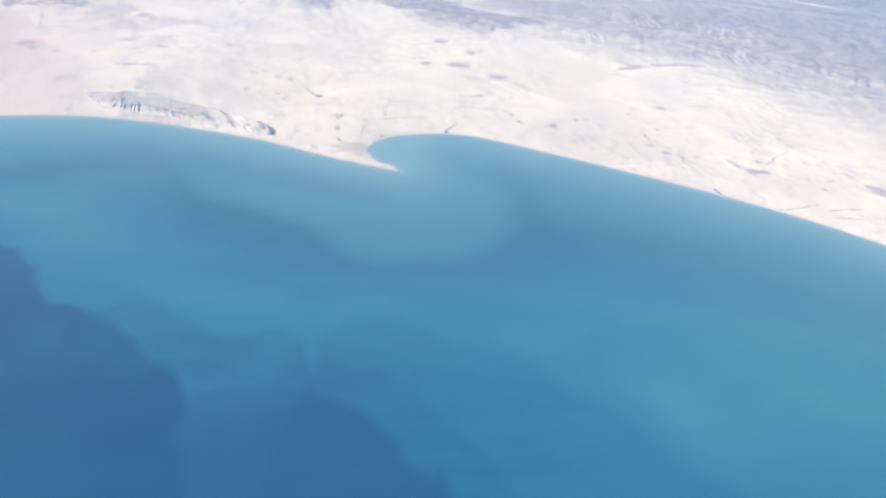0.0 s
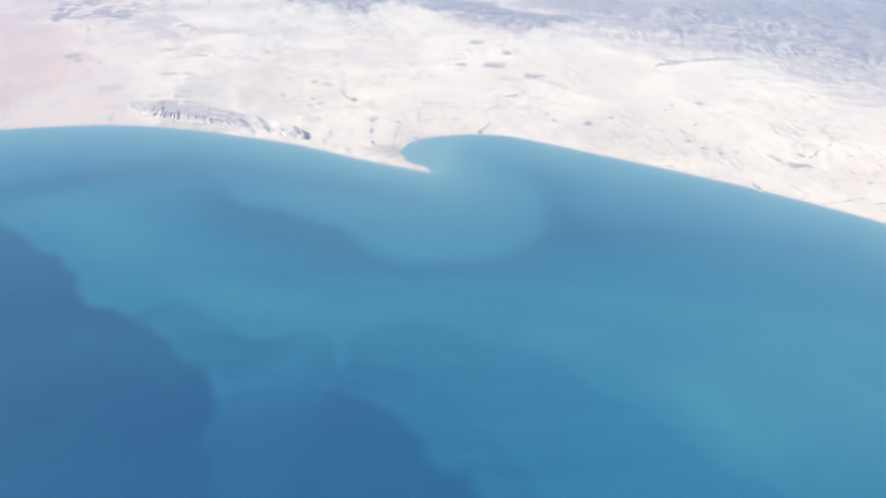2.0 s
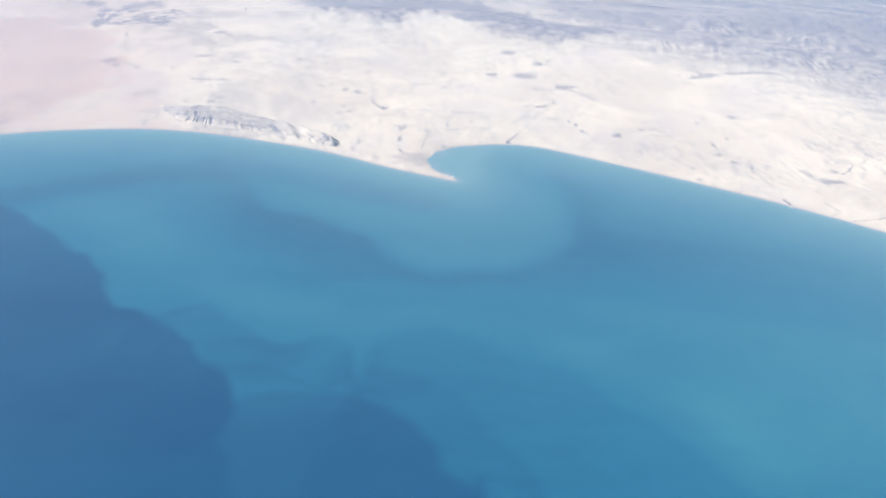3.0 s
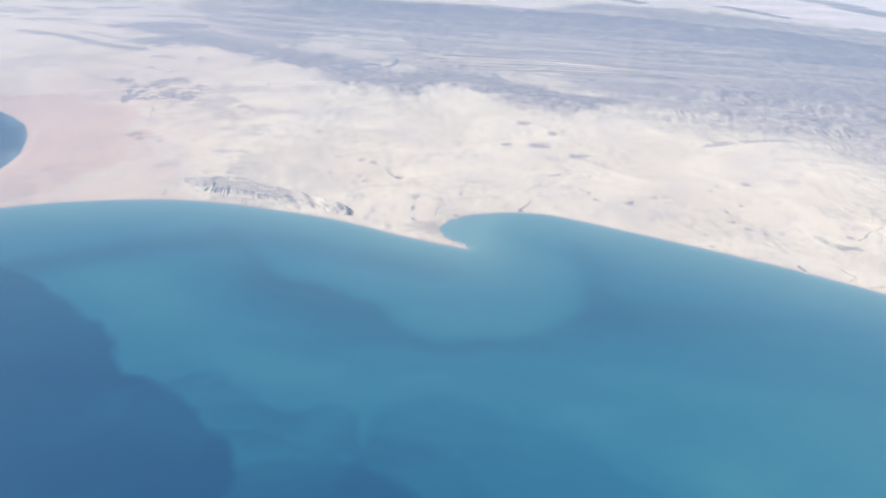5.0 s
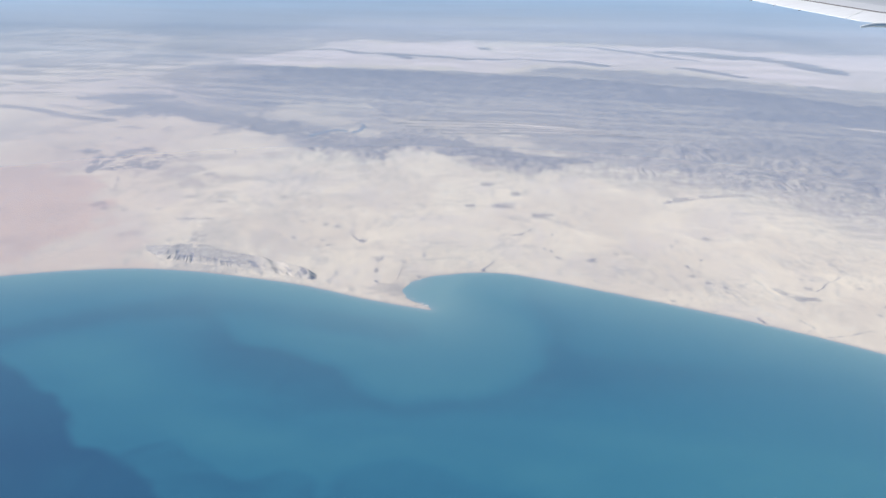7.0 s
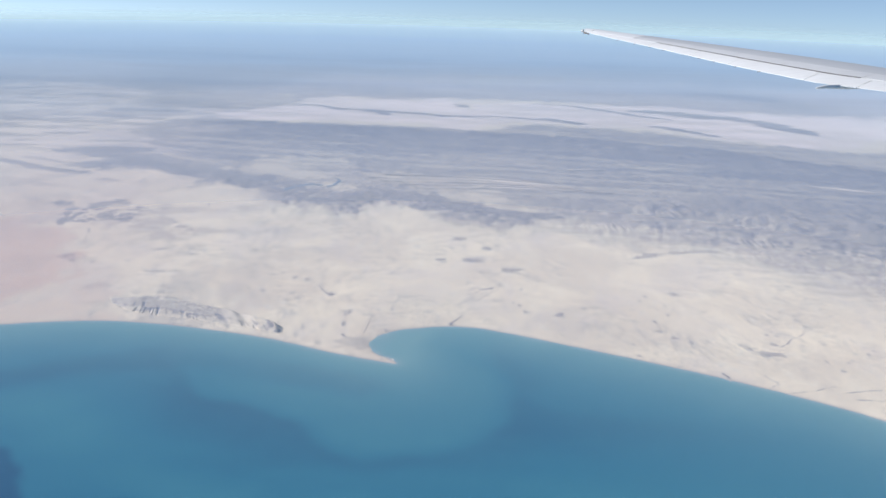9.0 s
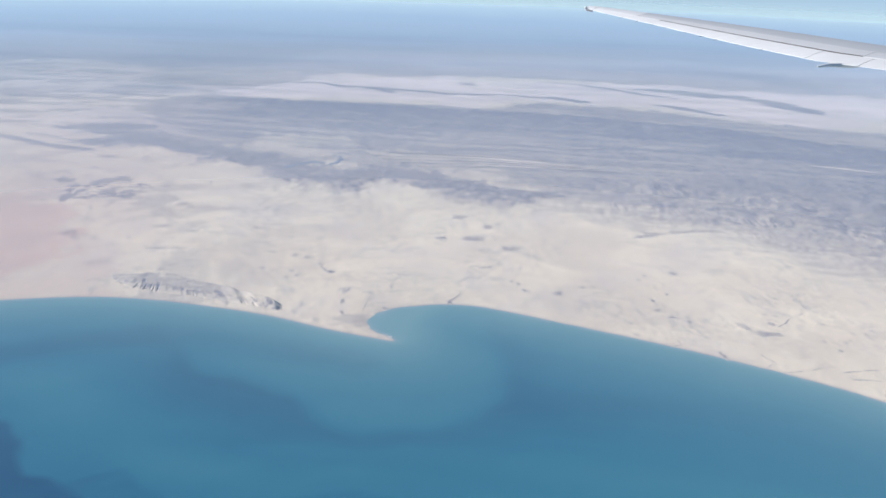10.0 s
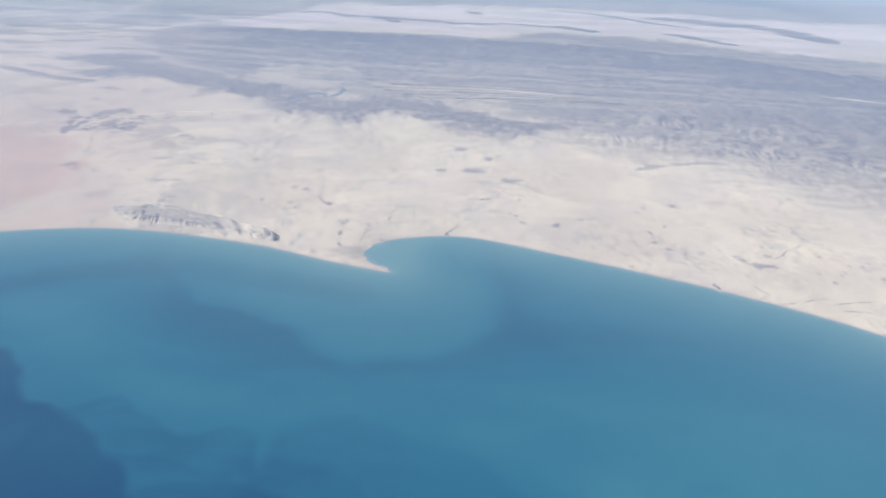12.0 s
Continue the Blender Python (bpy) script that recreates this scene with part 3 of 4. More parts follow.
# ---- hills ----
def hill_range(name, points, half, height, label, seed, apron=0.0, steep=0.5, group="desert hills", size=1.0, dark=1.0, fray=1.5):
    """A ridge of broken rock along a line, sunk into the ground at its foot."""
    line = spline(points, 10)
    seg = np.hypot(*np.diff(line, axis=0).T)
    s = np.concatenate([[0], np.cumsum(seg)])
    n = int(min(420, max(40, s[-1] / (half * 0.10 + 0.25))))
    u = np.linspace(0, s[-1], n)
    cx, cy = np.interp(u, s, line[:, 0]), np.interp(u, s, line[:, 1])
    tx, ty = np.gradient(cx), np.gradient(cy)
    q = np.hypot(tx, ty)
    nx, ny = -ty / q, tx / q
    v = np.linspace(-1.25, 1.25, 44)
    V, U = np.meshgrid(v, u, indexing="ij")
    w = half * (0.75 + 0.6 * fbm(U / (half * 2.5), U * 0 + seed, 3, seed))
    w = w * np.sqrt(np.clip(np.minimum(U, s[-1] - U) / max(half * 1.6, 0.32 * s[-1] if half < 24 else 0), 0.01, 1))
    X, Y = cx + nx * V * w, cy + ny * V * w
    prof = np.clip(1 - np.abs(V + 0.35 * (steep - 0.5) + 0.25 * (fbm(X / half, Y / half, 3, seed + 4) - 0.5)), 0, None)
    rough = 0.45 * ridged(X / (half * 0.8 * size), Y / (half * 0.6 * size), 4, seed + 1) + 0.55 * ridged(X / (half * 0.24 * size), Y / (half * 0.3 * size), 4, seed + 3)
    Z = 0.32 * height * smooth(np.minimum(U, s[-1] - U), 0, half * 1.8) * prof ** 0.8 * (0.2 + 1.2 * rough) * (0.6 + 0.7 * fbm(U / (half * 1.5), V * 0, 3, seed + 2)) - 0.35 * (np.abs(V) > 1.0)
    low, (soil, pink, pale) = drape(X, Y)
    ragged = np.abs(V) + fray * (fbm(X / (half * 1.1), Y / (half * 0.45), 5, seed + 6, 0.6) - 0.5)
    body = smooth(ragged, 0.95, 0.35)
    scree = apron * smooth(rough, 0.5, 0.75) * body
    return thing(name, grid_mesh(name, X, Y, low + Z - 0.12, (np.clip(np.maximum(soil, dark * body * (1.2 - 0.5 * rough)) - 0.35 * scree, 0, 1), pink, pale * (1 - body))), LAND, label, "hill", group)


hill_range("hill_range", [(-236, 566), (-192, 545), (-161, 524), (-127, 504), (-92, 470)], 15, 4.0, "dark grey stony hills above the sandy plain", 101, 0.4)
hill_range("hill_range", [(-96, 480), (-70, 460), (-48, 451), (-22, 470), (5, 456), (30, 434), (60, 429), (88, 426)], 15, 4.2, "dark grey stony hills cut by small valleys", 111, 0.4)
hill_range("hill_range", [(84, 424), (130, 420), (175, 404), (230, 384), (300, 350)], 22, 4.6, "grey eroded hills with pale gullied foot", 121, 0.5, dark=0.72)
hill_range("hill_range", [(110, 455), (160, 455), (215, 432), (300, 405)], 16, 4.0, "grey eroded hills with pale gullied foot", 131, 0.4, dark=0.72)
hill_range("hill_range", [(140, 396), (175, 372), (205, 348), (260, 316)], 13, 2.6, "low grey folded hills on the plain", 141, 0.5, dark=0.5)
hill_range("low_ridge", [(95, 351), (108, 363), (127, 370), (146, 373), (158, 366)], 7, 0.7, "low curved grey ridge on the sand", 151, 0.2, group="low desert ridges", dark=0.66)
for n, (line, dark) in enumerate((([(150.9, 286.5), (162.6, 293.4), (174.5, 300), (192, 307.9)], 0.45), ([(152.9, 301.9), (162, 307.4), (169.5, 314.2), (179.9, 321.5)], 0.35), ([(160, 284), (180, 292), (206, 301)], 0.22))):
    hill_range("low_ridge", line, 3.4, 0.5, "low grey gravel fan on the sand", 1510 + 9 * n, 0.5, group="gravel fans", dark=dark)
hill_range("escarpment", [(-230, 712), (-120, 702), (-23, 694), (70, 674), (130, 660), (242, 612), (330, 562), (470, 495)], 26, 5.5, "long blue grey escarpment in the haze", 161, 0.0, 0.9, "escarpments", dark=0.7)
hill_range("escarpment", [(-310, 549), (-275, 537), (-261, 532), (-245, 520), (-228, 513), (-200, 502)], 6, 1.2, "narrow dark grey escarpment on the plain", 166, 0.2, 0.6, "escarpments", dark=0.7)
for n, (line, half) in enumerate((([(-142, 820), (-123, 821), (-108, 828), (-83, 805), (-55, 800), (-27, 794), (5, 786), (26, 776), (69, 781), (105, 771), (130, 763)], 7.5), ([(104, 774), (118, 773), (135, 757), (156, 746)], 9.0),
                                  ([(199, 752), (219, 742), (242, 714), (262, 698)], 9.0), ([(108, 879), (147, 873), (178, 851), (211, 815), (246, 787)], 7.0), ([(-64, 797), (-44, 791), (-28, 768)], 8.0),
                                  ([(196, 856), (235, 842), (275, 826), (308, 806), (328, 782), (340, 757), (352, 732), (368, 725)], 24.0))):
    hill_range("low_ridge", line, half, 2.0, "thin dark ridge across the pale sand belt", 171 + 5 * n, 0.0, group="low desert ridges", dark=0.95, fray=1.9)
hill_range("low_ridge", [(28, 862), (40, 846), (52, 838)], 13, 5.0, "small dark hill on the pale sand belt", 191, 0.0, group="low desert ridges")
hill_range("mountain_range", [(-620, 1010), (-300, 1000), (0, 1020), (300, 1010), (620, 930)], 45, 7.0, "far blue mountain range lost in haze", 201, 0.0, group="far mountains")
hill_range("mountain_range", [(-900, 1330), (-300, 1380), (200, 1400), (900, 1250)], 70, 10.0, "far blue mountain range lost in haze", 211, 0.0, group="far mountains")


def gullied_scarp(points, width, height, spacing, seed):
    """A pale hillside that faces the coast, cut into spurs by dark gullies."""
    line = spline(points, 12)
    run = np.concatenate([[0], np.cumsum(np.hypot(*np.diff(line, axis=0).T))])
    u = np.linspace(0, run[-1], int(run[-1] / 0.35))
    cx, cy = np.interp(u, run, line[:, 0]), np.interp(u, run, line[:, 1])
    V, U = np.meshgrid(np.linspace(0, 1, 22), u, indexing="ij")
    X, Y = cx + 2.5 * (fbm(U / 6, V * 2, 3, seed + 7) - 0.5), cy + (V - 0.35) * 1.5 * width * (0.7 + 0.6 * fbm(U / 9, U * 0, 3, seed))
    phase = U / spacing + 2.2 * fbm(U / 8 + 0.4 * V, V * 0.8, 4, seed + 1)
    size = 0.3 + 0.7 * hash2(np.floor(phase), np.floor(phase) * 0, seed)
    gully = size * smooth(np.abs(2 * (phase % 1) - 1), 0.55, 0.15)
    ends = smooth(np.minimum(U, run[-1] - U), 0, 6)
    rise = smooth(V, 0.0, 0.75) * smooth(V, 1.0, 0.82)
    low, (soil, pink, pale) = drape(X, Y)
    Z = 0.26 * height * ends * rise * (0.5 + 0.8 * fbm(U / 7, U * 0, 3, seed + 2)) * (1 - 0.55 * gully * smooth(V, 0.9, 0.5))
    broken = fbm(X / 3, Y / 6, 5, seed + 3, 0.62)
    face = ends * smooth(V, 0.05, 0.3) * smooth(V, 0.95, 0.75) * smooth(broken, 0.40, 0.58)
    rock = soil * (1 - 0.34 * face * (1 - gully)) + 0.16 * face * gully
    return thing("gullied_scarp", grid_mesh("gullied_scarp", X, Y, low + Z - 0.1 * (Z < 0.01) + 0.04, (np.clip(rock, 0, 1), pink, pale)), LAND,
                 "pale hillside cut by dark gullies", "hill", "gullied scarps")


gullied_scarp([(58, 413), (78, 409), (92, 405), (104, 405)], 11, 1.1, 2.6, 1201)
gullied_scarp([(96, 406), (121, 405), (138, 401), (151, 396), (162, 391)], 15, 2.0, 2.8, 1211)
gullied_scarp([(127, 436), (140, 436), (152, 433)], 17, 2.6, 4.2, 1221)
gullied_scarp([(157, 386), (169, 385), (184, 383)], 15, 2.2, 3.2, 1231)
gullied_scarp([(190, 383), (205, 376), (212, 369), (226, 358)], 15, 2.0, 2.8, 1241)
gullied_scarp([(156, 363), (177, 362), (194, 354), (216, 344)], 12, 1.4, 3.0, 1251)
gullied_scarp([(120, 420), (150, 418), (180, 408), (215, 398)], 14, 1.6, 3.8, 1261)
gullied_scarp([(170, 350), (190, 340), (215, 328)], 10, 1.0, 3.0, 1271)


def strata_ridge(points, width, seed):
    """A long low ridge of pale tilted rock beds."""
    line = spline(points, 14)
    t = np.gradient(line, axis=0)
    t /= np.hypot(t[:, 0], t[:, 1])[:, None]
    k = np.linspace(0, 1, len(line))
    V, K = np.meshgrid(np.linspace(-1, 1, 13), k, indexing="ij")
    w = 0.65 * width * (0.45 + 1.1 * fbm(K * 9, K * 0, 3, seed)) * np.sqrt(np.clip(4 * K * (1 - K), 0.02, 1))
    X, Y = line[:, 0] - t[:, 1] * V * w, line[:, 1] + t[:, 0] * V * w
    low, (soil, pink, pale) = drape(X, Y)
    bed = smooth(np.abs(V), 0.95, 0.35) * (0.5 + 1.1 * fbm(K * 12, V, 4, seed + 1))
    Z = low + 0.05 + 0.6 * smooth(np.abs(V), 1, 0.1) - 0.2 * (np.abs(V) > 0.99)
    return thing("strata_ridge", grid_mesh("strata_ridge", X, Y, Z, (np.clip(soil * (1 - 0.85 * bed), 0, 1), pink, np.clip(0.5 * bed, 0, 1))), LAND,
                 "long low ridge of pale tilted rock beds", "ridge", "strata ridges")


for n, (line, width) in enumerate((
        ([(-30, 509), (15, 510), (39, 511), (64, 505), (95, 496)], 2.4), ([(-22, 501), (15, 502), (39, 503), (63, 500), (98, 493)], 2.1), ([(-10, 494), (15, 495), (38, 496), (63, 495), (110, 489)], 2.0),
        ([(0, 485), (15, 486), (38, 488), (62, 490), (120, 484)], 2.2), ([(-20, 518), (15, 519), (45, 516), (80, 508)], 1.2), ([(100, 547), (110, 549), (126, 551)], 2.4), ([(138, 569), (148, 569), (160, 569)], 2.2),
        ([(252, 518), (262, 516), (273, 512), (290, 504)], 2.0))):
    strata_ridge(line, width, 1300 + 5 * n)


# ---- coastal cliffs ----
def coastal_cliff():
    back = spline([(-114, 297), (-103, 296), (-96, 297.5), (-90, 297.5), (-80, 292), (-69, 287), (-61, 283), (-51, 277), (-42, 271)], 12)
    front = spline([(-111, 291), (-104, 284.5), (-96, 280.5), (-85, 277.8), (-74, 275.5), (-63, 272.6), (-54, 269.5), (-47, 267.3), (-41.5, 265.5)], 12)
    n, rows = 520, 60
    k = np.linspace(0, 1, n)
    j = np.linspace(0, 1, len(back))
    bx, by, fx, fy = (np.interp(k, j, a) for a in (back[:, 0], back[:, 1], front[:, 0], front[:, 1]))
    v = np.linspace(-0.1, 1.12, rows)
    V, K = np.meshgrid(v, k, indexing="ij")
    X, Y = bx + (fx - bx) * V, by + (fy - by) * V
    L = K * 76.0
    crest = 0.08 + 0.10 * (fbm(L / 9, L * 0, 4, 301) - 0.5)
    wander = 2.2 * (fbm(L / 4, V * 2.0 + 4, 4, 302) - 0.5)
    gully = 0 * L
    for at, width, lean, top, bottom, depth in ((9, 0.5, 2, 0.45, 0.75, 0.4), (13.5, 0.6, 3, 0.4, 0.7, 0.5), (18, 1.1, 4, 0.35, 0.85, 1.0), (21.5, 0.4, 2, 0.55, 0.8, 0.7), (24.2, 0.8, 2, 0.5, 0.9, 0.9),
                                                (27.8, 0.5, 1, 0.6, 0.85, 0.6), (30, 0.4, -1, 0.62, 0.82, 0.5), (33, 0.8, -2, 0.55, 1.0, 1.0), (35.2, 0.5, 0, 0.6, 0.95, 0.7), (40.5, 0.6, 1, 0.6, 0.85, 0.7),
                                                (46.5, 1.6, 5, 0.4, 0.8, 1.0), (50.5, 0.6, 1, 0.5, 0.85, 0.5), (56, 0.5, 1, 0.55, 0.85, 0.6), (58, 0.4, 0, 0.5, 0.8, 0.5), (62, 1.0, 3, 0.3, 0.7, 0.9), (66, 0.7, 1, 0.5, 0.95, 1.0)):
        cut = smooth(np.abs(L - at - lean * (V - 0.7) - wander), 1.2 * width, 0.2 * width)
        gully = np.maximum(gully, depth * cut * smooth(V, top, top + 0.12) * smooth(V, bottom + 0.1, bottom - 0.05))
    flutes = smooth(fbm(L / 1.1, V * 1.3 + 3, 4, 311, 0.6), 0.44, 0.66) * smooth(fbm(L / 6, V, 3, 309), 0.36, 0.56)
    rise = smooth(V, -0.02, crest)
    fall = (1 - 0.35 * smooth(V, crest, 0.66)) * (1 - smooth(V, 0.66 + 0.1 * (fbm(L / 6, L * 0 + 7, 3, 310) - 0.5), 0.98 - 0.1 * flutes))
    ends = smooth(np.minimum(K, (1 - K) * 2.5), 0.0, 0.16)
    h = 1.15 * ends * (0.65 + 0.7 * fbm(L / 14, L * 0 + 9, 3, 303))
    h = h * (1 - 0.5 * smooth(np.abs(K - 0.76), 0.07, 0.0))
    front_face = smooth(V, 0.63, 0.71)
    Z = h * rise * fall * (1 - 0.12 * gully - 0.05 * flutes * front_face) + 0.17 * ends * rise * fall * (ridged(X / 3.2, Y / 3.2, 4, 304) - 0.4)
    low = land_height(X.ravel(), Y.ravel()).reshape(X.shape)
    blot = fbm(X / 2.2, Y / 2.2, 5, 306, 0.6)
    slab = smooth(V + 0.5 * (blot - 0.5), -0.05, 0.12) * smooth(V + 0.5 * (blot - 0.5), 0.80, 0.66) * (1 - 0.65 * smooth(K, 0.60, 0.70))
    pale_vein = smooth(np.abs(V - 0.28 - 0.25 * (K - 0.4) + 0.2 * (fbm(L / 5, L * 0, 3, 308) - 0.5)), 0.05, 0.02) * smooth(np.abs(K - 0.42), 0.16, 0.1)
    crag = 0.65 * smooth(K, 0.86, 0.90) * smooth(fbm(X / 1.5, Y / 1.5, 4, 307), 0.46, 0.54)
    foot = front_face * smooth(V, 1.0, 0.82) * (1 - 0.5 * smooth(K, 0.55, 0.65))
    # gully and crag shading is painted in, over the marl's own grey
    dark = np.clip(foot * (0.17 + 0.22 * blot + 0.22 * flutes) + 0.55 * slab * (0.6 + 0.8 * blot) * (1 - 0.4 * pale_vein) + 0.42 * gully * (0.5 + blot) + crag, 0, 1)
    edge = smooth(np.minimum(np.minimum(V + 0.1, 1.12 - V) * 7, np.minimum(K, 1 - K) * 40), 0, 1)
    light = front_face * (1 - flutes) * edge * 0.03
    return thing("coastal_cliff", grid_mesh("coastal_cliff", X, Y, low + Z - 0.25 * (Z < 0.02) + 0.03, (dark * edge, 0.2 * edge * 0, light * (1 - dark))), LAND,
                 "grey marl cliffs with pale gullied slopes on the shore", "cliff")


coastal_cliff()


# ---- scrub patches and channels on the plain ----
def patch(cx, cy, rx, ry, turn, seed, label="dark low scrub patch on pale sand", name="scrub_patch", rise=0.06, strength=0.66, frayed=1.1):
    rings, spokes = 12, 60
    a = np.linspace(0, 2 * math.pi, spokes, endpoint=False)
    Q, Aa = np.meshgrid(np.linspace(0.02, 1, rings), a, indexing="ij")
    ragged = 0.55 + 0.9 * fbm(1.8 * np.cos(Aa) + seed, 1.8 * np.sin(Aa) + seed, 5, seed, 0.65)
    u, v = Q * ragged * np.cos(Aa) * rx, Q * ragged * np.sin(Aa) * ry
    c, s = math.cos(radians(turn)), math.sin(radians(turn))
    X, Y = cx + u * c - v * s, cy + u * s + v * c
    low, (soil, pink, pale) = drape(X, Y)
    Z = low + 0.03 + min(rise, 0.012 * rx) * (1 - Q ** 2) * (0.5 + fbm(X / 1.2, Y / 1.2, 3, seed + 2)) - 0.06 * (Q > 0.99)
    stain = strength * smooth(Q + frayed * (fbm(X / (0.35 * rx + 0.4), Y / (0.3 * ry + 0.4), 4, seed + 5, 0.65) - 0.5), 0.98, 0.30)
    return thing(name, grid_mesh(name, X, Y, Z, (np.maximum(stain, soil), pink, pale, (0.3 if name == "mud_flat" else 0.0) * stain), None, True), LAND, label,
                 "scrub" if name == "scrub_patch" else "mud flat", "scrub patches" if name == "scrub_patch" else "mud flats")


def channel(points, width, seed, label="narrow dark tidal creek in the sand", name="creek", taper=True, mat=None):
    line = spline(points, 12)
    n = len(line)
    line = line + 1.1 * width * np.stack([fbm(np.arange(n) / 4.0, np.zeros(n), 3, seed) - 0.5, fbm(np.arange(n) / 4.0, np.ones(n), 3, seed + 7) - 0.5], 1)
    t = np.gradient(line, axis=0)
    t /= np.hypot(t[:, 0], t[:, 1])[:, None] + 1e-9
    k = np.linspace(0, 1, n)
    w = 0.42 * width * (0.5 + 1.1 * fbm(k * n / 5, k * 0, 3, seed + 3)) * (1 - 0.65 * k if taper else 1 + 0 * k)
    v = np.array([-1.6, -1, -0.35, 0.35, 1, 1.6])
    V, K = np.meshgrid(v, k, indexing="ij")
    X, Y = line[:, 0] - t[:, 1] * V * w, line[:, 1] + t[:, 0] * V * w
    low, (soil, pink, pale) = drape(X, Y)
    Z = low + np.array([-0.03, 0.05, 0.04, 0.04, 0.05, -0.03])[:, None]
    stain = (0.62 * smooth(np.abs(V), 1.35, 0.3) * (0.25 + smooth(fbm(K * n / 4, V * 0.3, 4, seed + 5, 0.6), 0.38, 0.62)))
    return thing(name, grid_mesh(name, X, Y, Z, (np.maximum(stain, soil), pink, pale, 0.3 * stain)), mat or LAND, label, "creek", "creeks and wadis")


SCRUB_EAST = [(45.1, 339, 5.0, 4.9), (29.1, 351.4, 4.9, 4.8), (36.2, 368.6, 2.4, 3.5), (14.4, 350.9, 3.1, 2.0), (23.3, 383.5, 3.6, 3.7), (58.7, 288.7, 2.0, 2.0), (44.5, 297.4, 0.6, 1.5), (46.1, 291.1, 0.9, 1.2),
              (42.1, 300.1, 0.6, 1.3), (46.9, 316.1, 0.8, 1.4), (108.9, 313.9, 2.4, 2.4), (100.8, 291.1, 1.0, 1.2), (93, 305.2, 0.9, 1.3), (96.7, 311, 0.8, 1.6), (97.5, 269.9, 1.7, 1.3), (102.4, 265.9, 0.8, 1.8)]
SCRUB_SHORE = [(161.7, 326, 1.5, 1.9), (163, 312.4, 1.7, 1.4), (149.8, 267.1, 1.5, 1.1), (157.4, 259.7, 0.8, 1.3), (162.3, 259.5, 0.7, 1.1), (165.8, 262.5, 1.1, 1.1), (151.9, 252.2, 0.9, 1.0), (154, 254.1, 0.7, 1.0),
               (147.1, 246, 1.2, 1.2), (144.6, 253.1, 0.6, 1.3), (132.3, 274.3, 1.0, 1.1), (135.5, 273.5, 1.3, 1.1), (93.4, 275.7, 2.4, 1.6), (81, 263.5, 1.0, 1.0), (80.9, 254.4, 1.2, 0.9), (69.3, 295.7, 1.6, 1.2)]
SCRUB_SPIT = [(-46.3, 323.6, 1.7, 2.8), (-40.7, 321.3, 1.9, 3.1), (-14.9, 299.6, 1.0, 1.5), (-12.2, 285.4, 1.3, 1.1), (-21.7, 285.3, 1.3, 1.7), (-21.5, 275.6, 0.9, 2.6), (-4.5, 290.4, 0.6, 2.8), (-5.9, 271, 0.9, 1.5),
              (-45.1, 305.3, 1.1, 1.6), (-42, 300, 1.3, 1.8), (-46, 297.9, 0.9, 1.2), (-57.1, 307.6, 1.3, 1.6), (-62.9, 310.3, 1.1, 1.3), (-56.9, 326.3, 1.7, 1.4), (-52.6, 328.8, 1.2, 1.1), (-6.2, 331.8, 1.0, 1.4)]
SCRUB_WEST = [(-113.5, 392.6, 2.7, 3.5), (-108.4, 388.1, 1.9, 3.0), (-209.9, 448.8, 1.1, 2.8), (-187.7, 487.7, 4.9, 3.1), (-180.8, 485.5, 2.6, 3.0), (-163.9, 487.5, 2.3, 3.1), (-131.9, 473.7, 1.9, 2.9), (-128.2, 477, 1.6, 2.9),
              (-125.3, 389.5, 1.6, 2.0), (-183.9, 460.9, 1.6, 2.1), (-121, 339.5, 1.0, 1.6), (-149.2, 344.2, 2.9, 3.3), (-145.1, 339.1, 1.7, 2.0), (-135.5, 337.6, 1.5, 1.6), (-111.1, 356.3, 3.7, 1.7), (-105.6, 327.4, 3.0, 1.4),
              (-97.5, 328.1, 2.3, 1.5), (-96.8, 351, 2.7, 1.7), (-281.8, 692.2, 6.2, 9.2), (-245.7, 658, 6.0, 5.4), (-222.8, 667.2, 5.2, 5.6)]
FIELDS = [(-188.8, 431, 4.0, 5.0), (-178.6, 420.3, 2.0, 4.2), (-173.1, 402.2, 3.5, 7.6), (-163.8, 398.9, 4.1, 2.6), (-169.3, 423.6, 3.7, 4.8), (-167.3, 430.8, 4.4, 3.7), (-161.4, 436.3, 3.3, 3.7), (-156.2, 434.4, 2.1, 2.5),
          (-157.2, 419.1, 3.1, 2.9), (-144.9, 422.6, 4.6, 3.5), (-157.5, 409.1, 5.9, 5.0), (-146.6, 405.9, 3.9, 5.5), (-146.7, 413.4, 3.1, 2.8), (-162.3, 402.2, 3.3, 3.8), (-177.1, 410.4, 2.0, 2.9)]
for places, first, size, frayed, strength, label in ((SCRUB_EAST, 400, 1.3, 1.3, 0.68, "dark low scrub patch on pale sand"), (SCRUB_SHORE, 500, 1.3, 1.1, 0.55, "small dark scrub patch on the coastal sand"),
                                       (SCRUB_SPIT, 760, 1.3, 1.1, 0.55, "small grey scrub patch behind the spit"), (SCRUB_WEST, 1100, 1.5, 1.8, 0.55, "grey scrub patch on the western plain"),
                                       (FIELDS, 900, 1.9, 2.6, 0.8, "dark irrigated fields and scrub beside pale sand")):
    for i, (cx, cy, rx, ry) in enumerate(places):
        patch(cx, cy, size * rx, size * ry, 4, first + 7 * i, label, strength=strength, frayed=frayed)
patch(168, 247, 5.0, 7.0, 20, 520, "dark grey mud flat near the shore", "mud_flat", 0.02)
patch(127, 257.7, 7.4, 2.6, -4, 530, "dark mud flat in a shallow basin", "mud_flat", 0.02, 0.58)
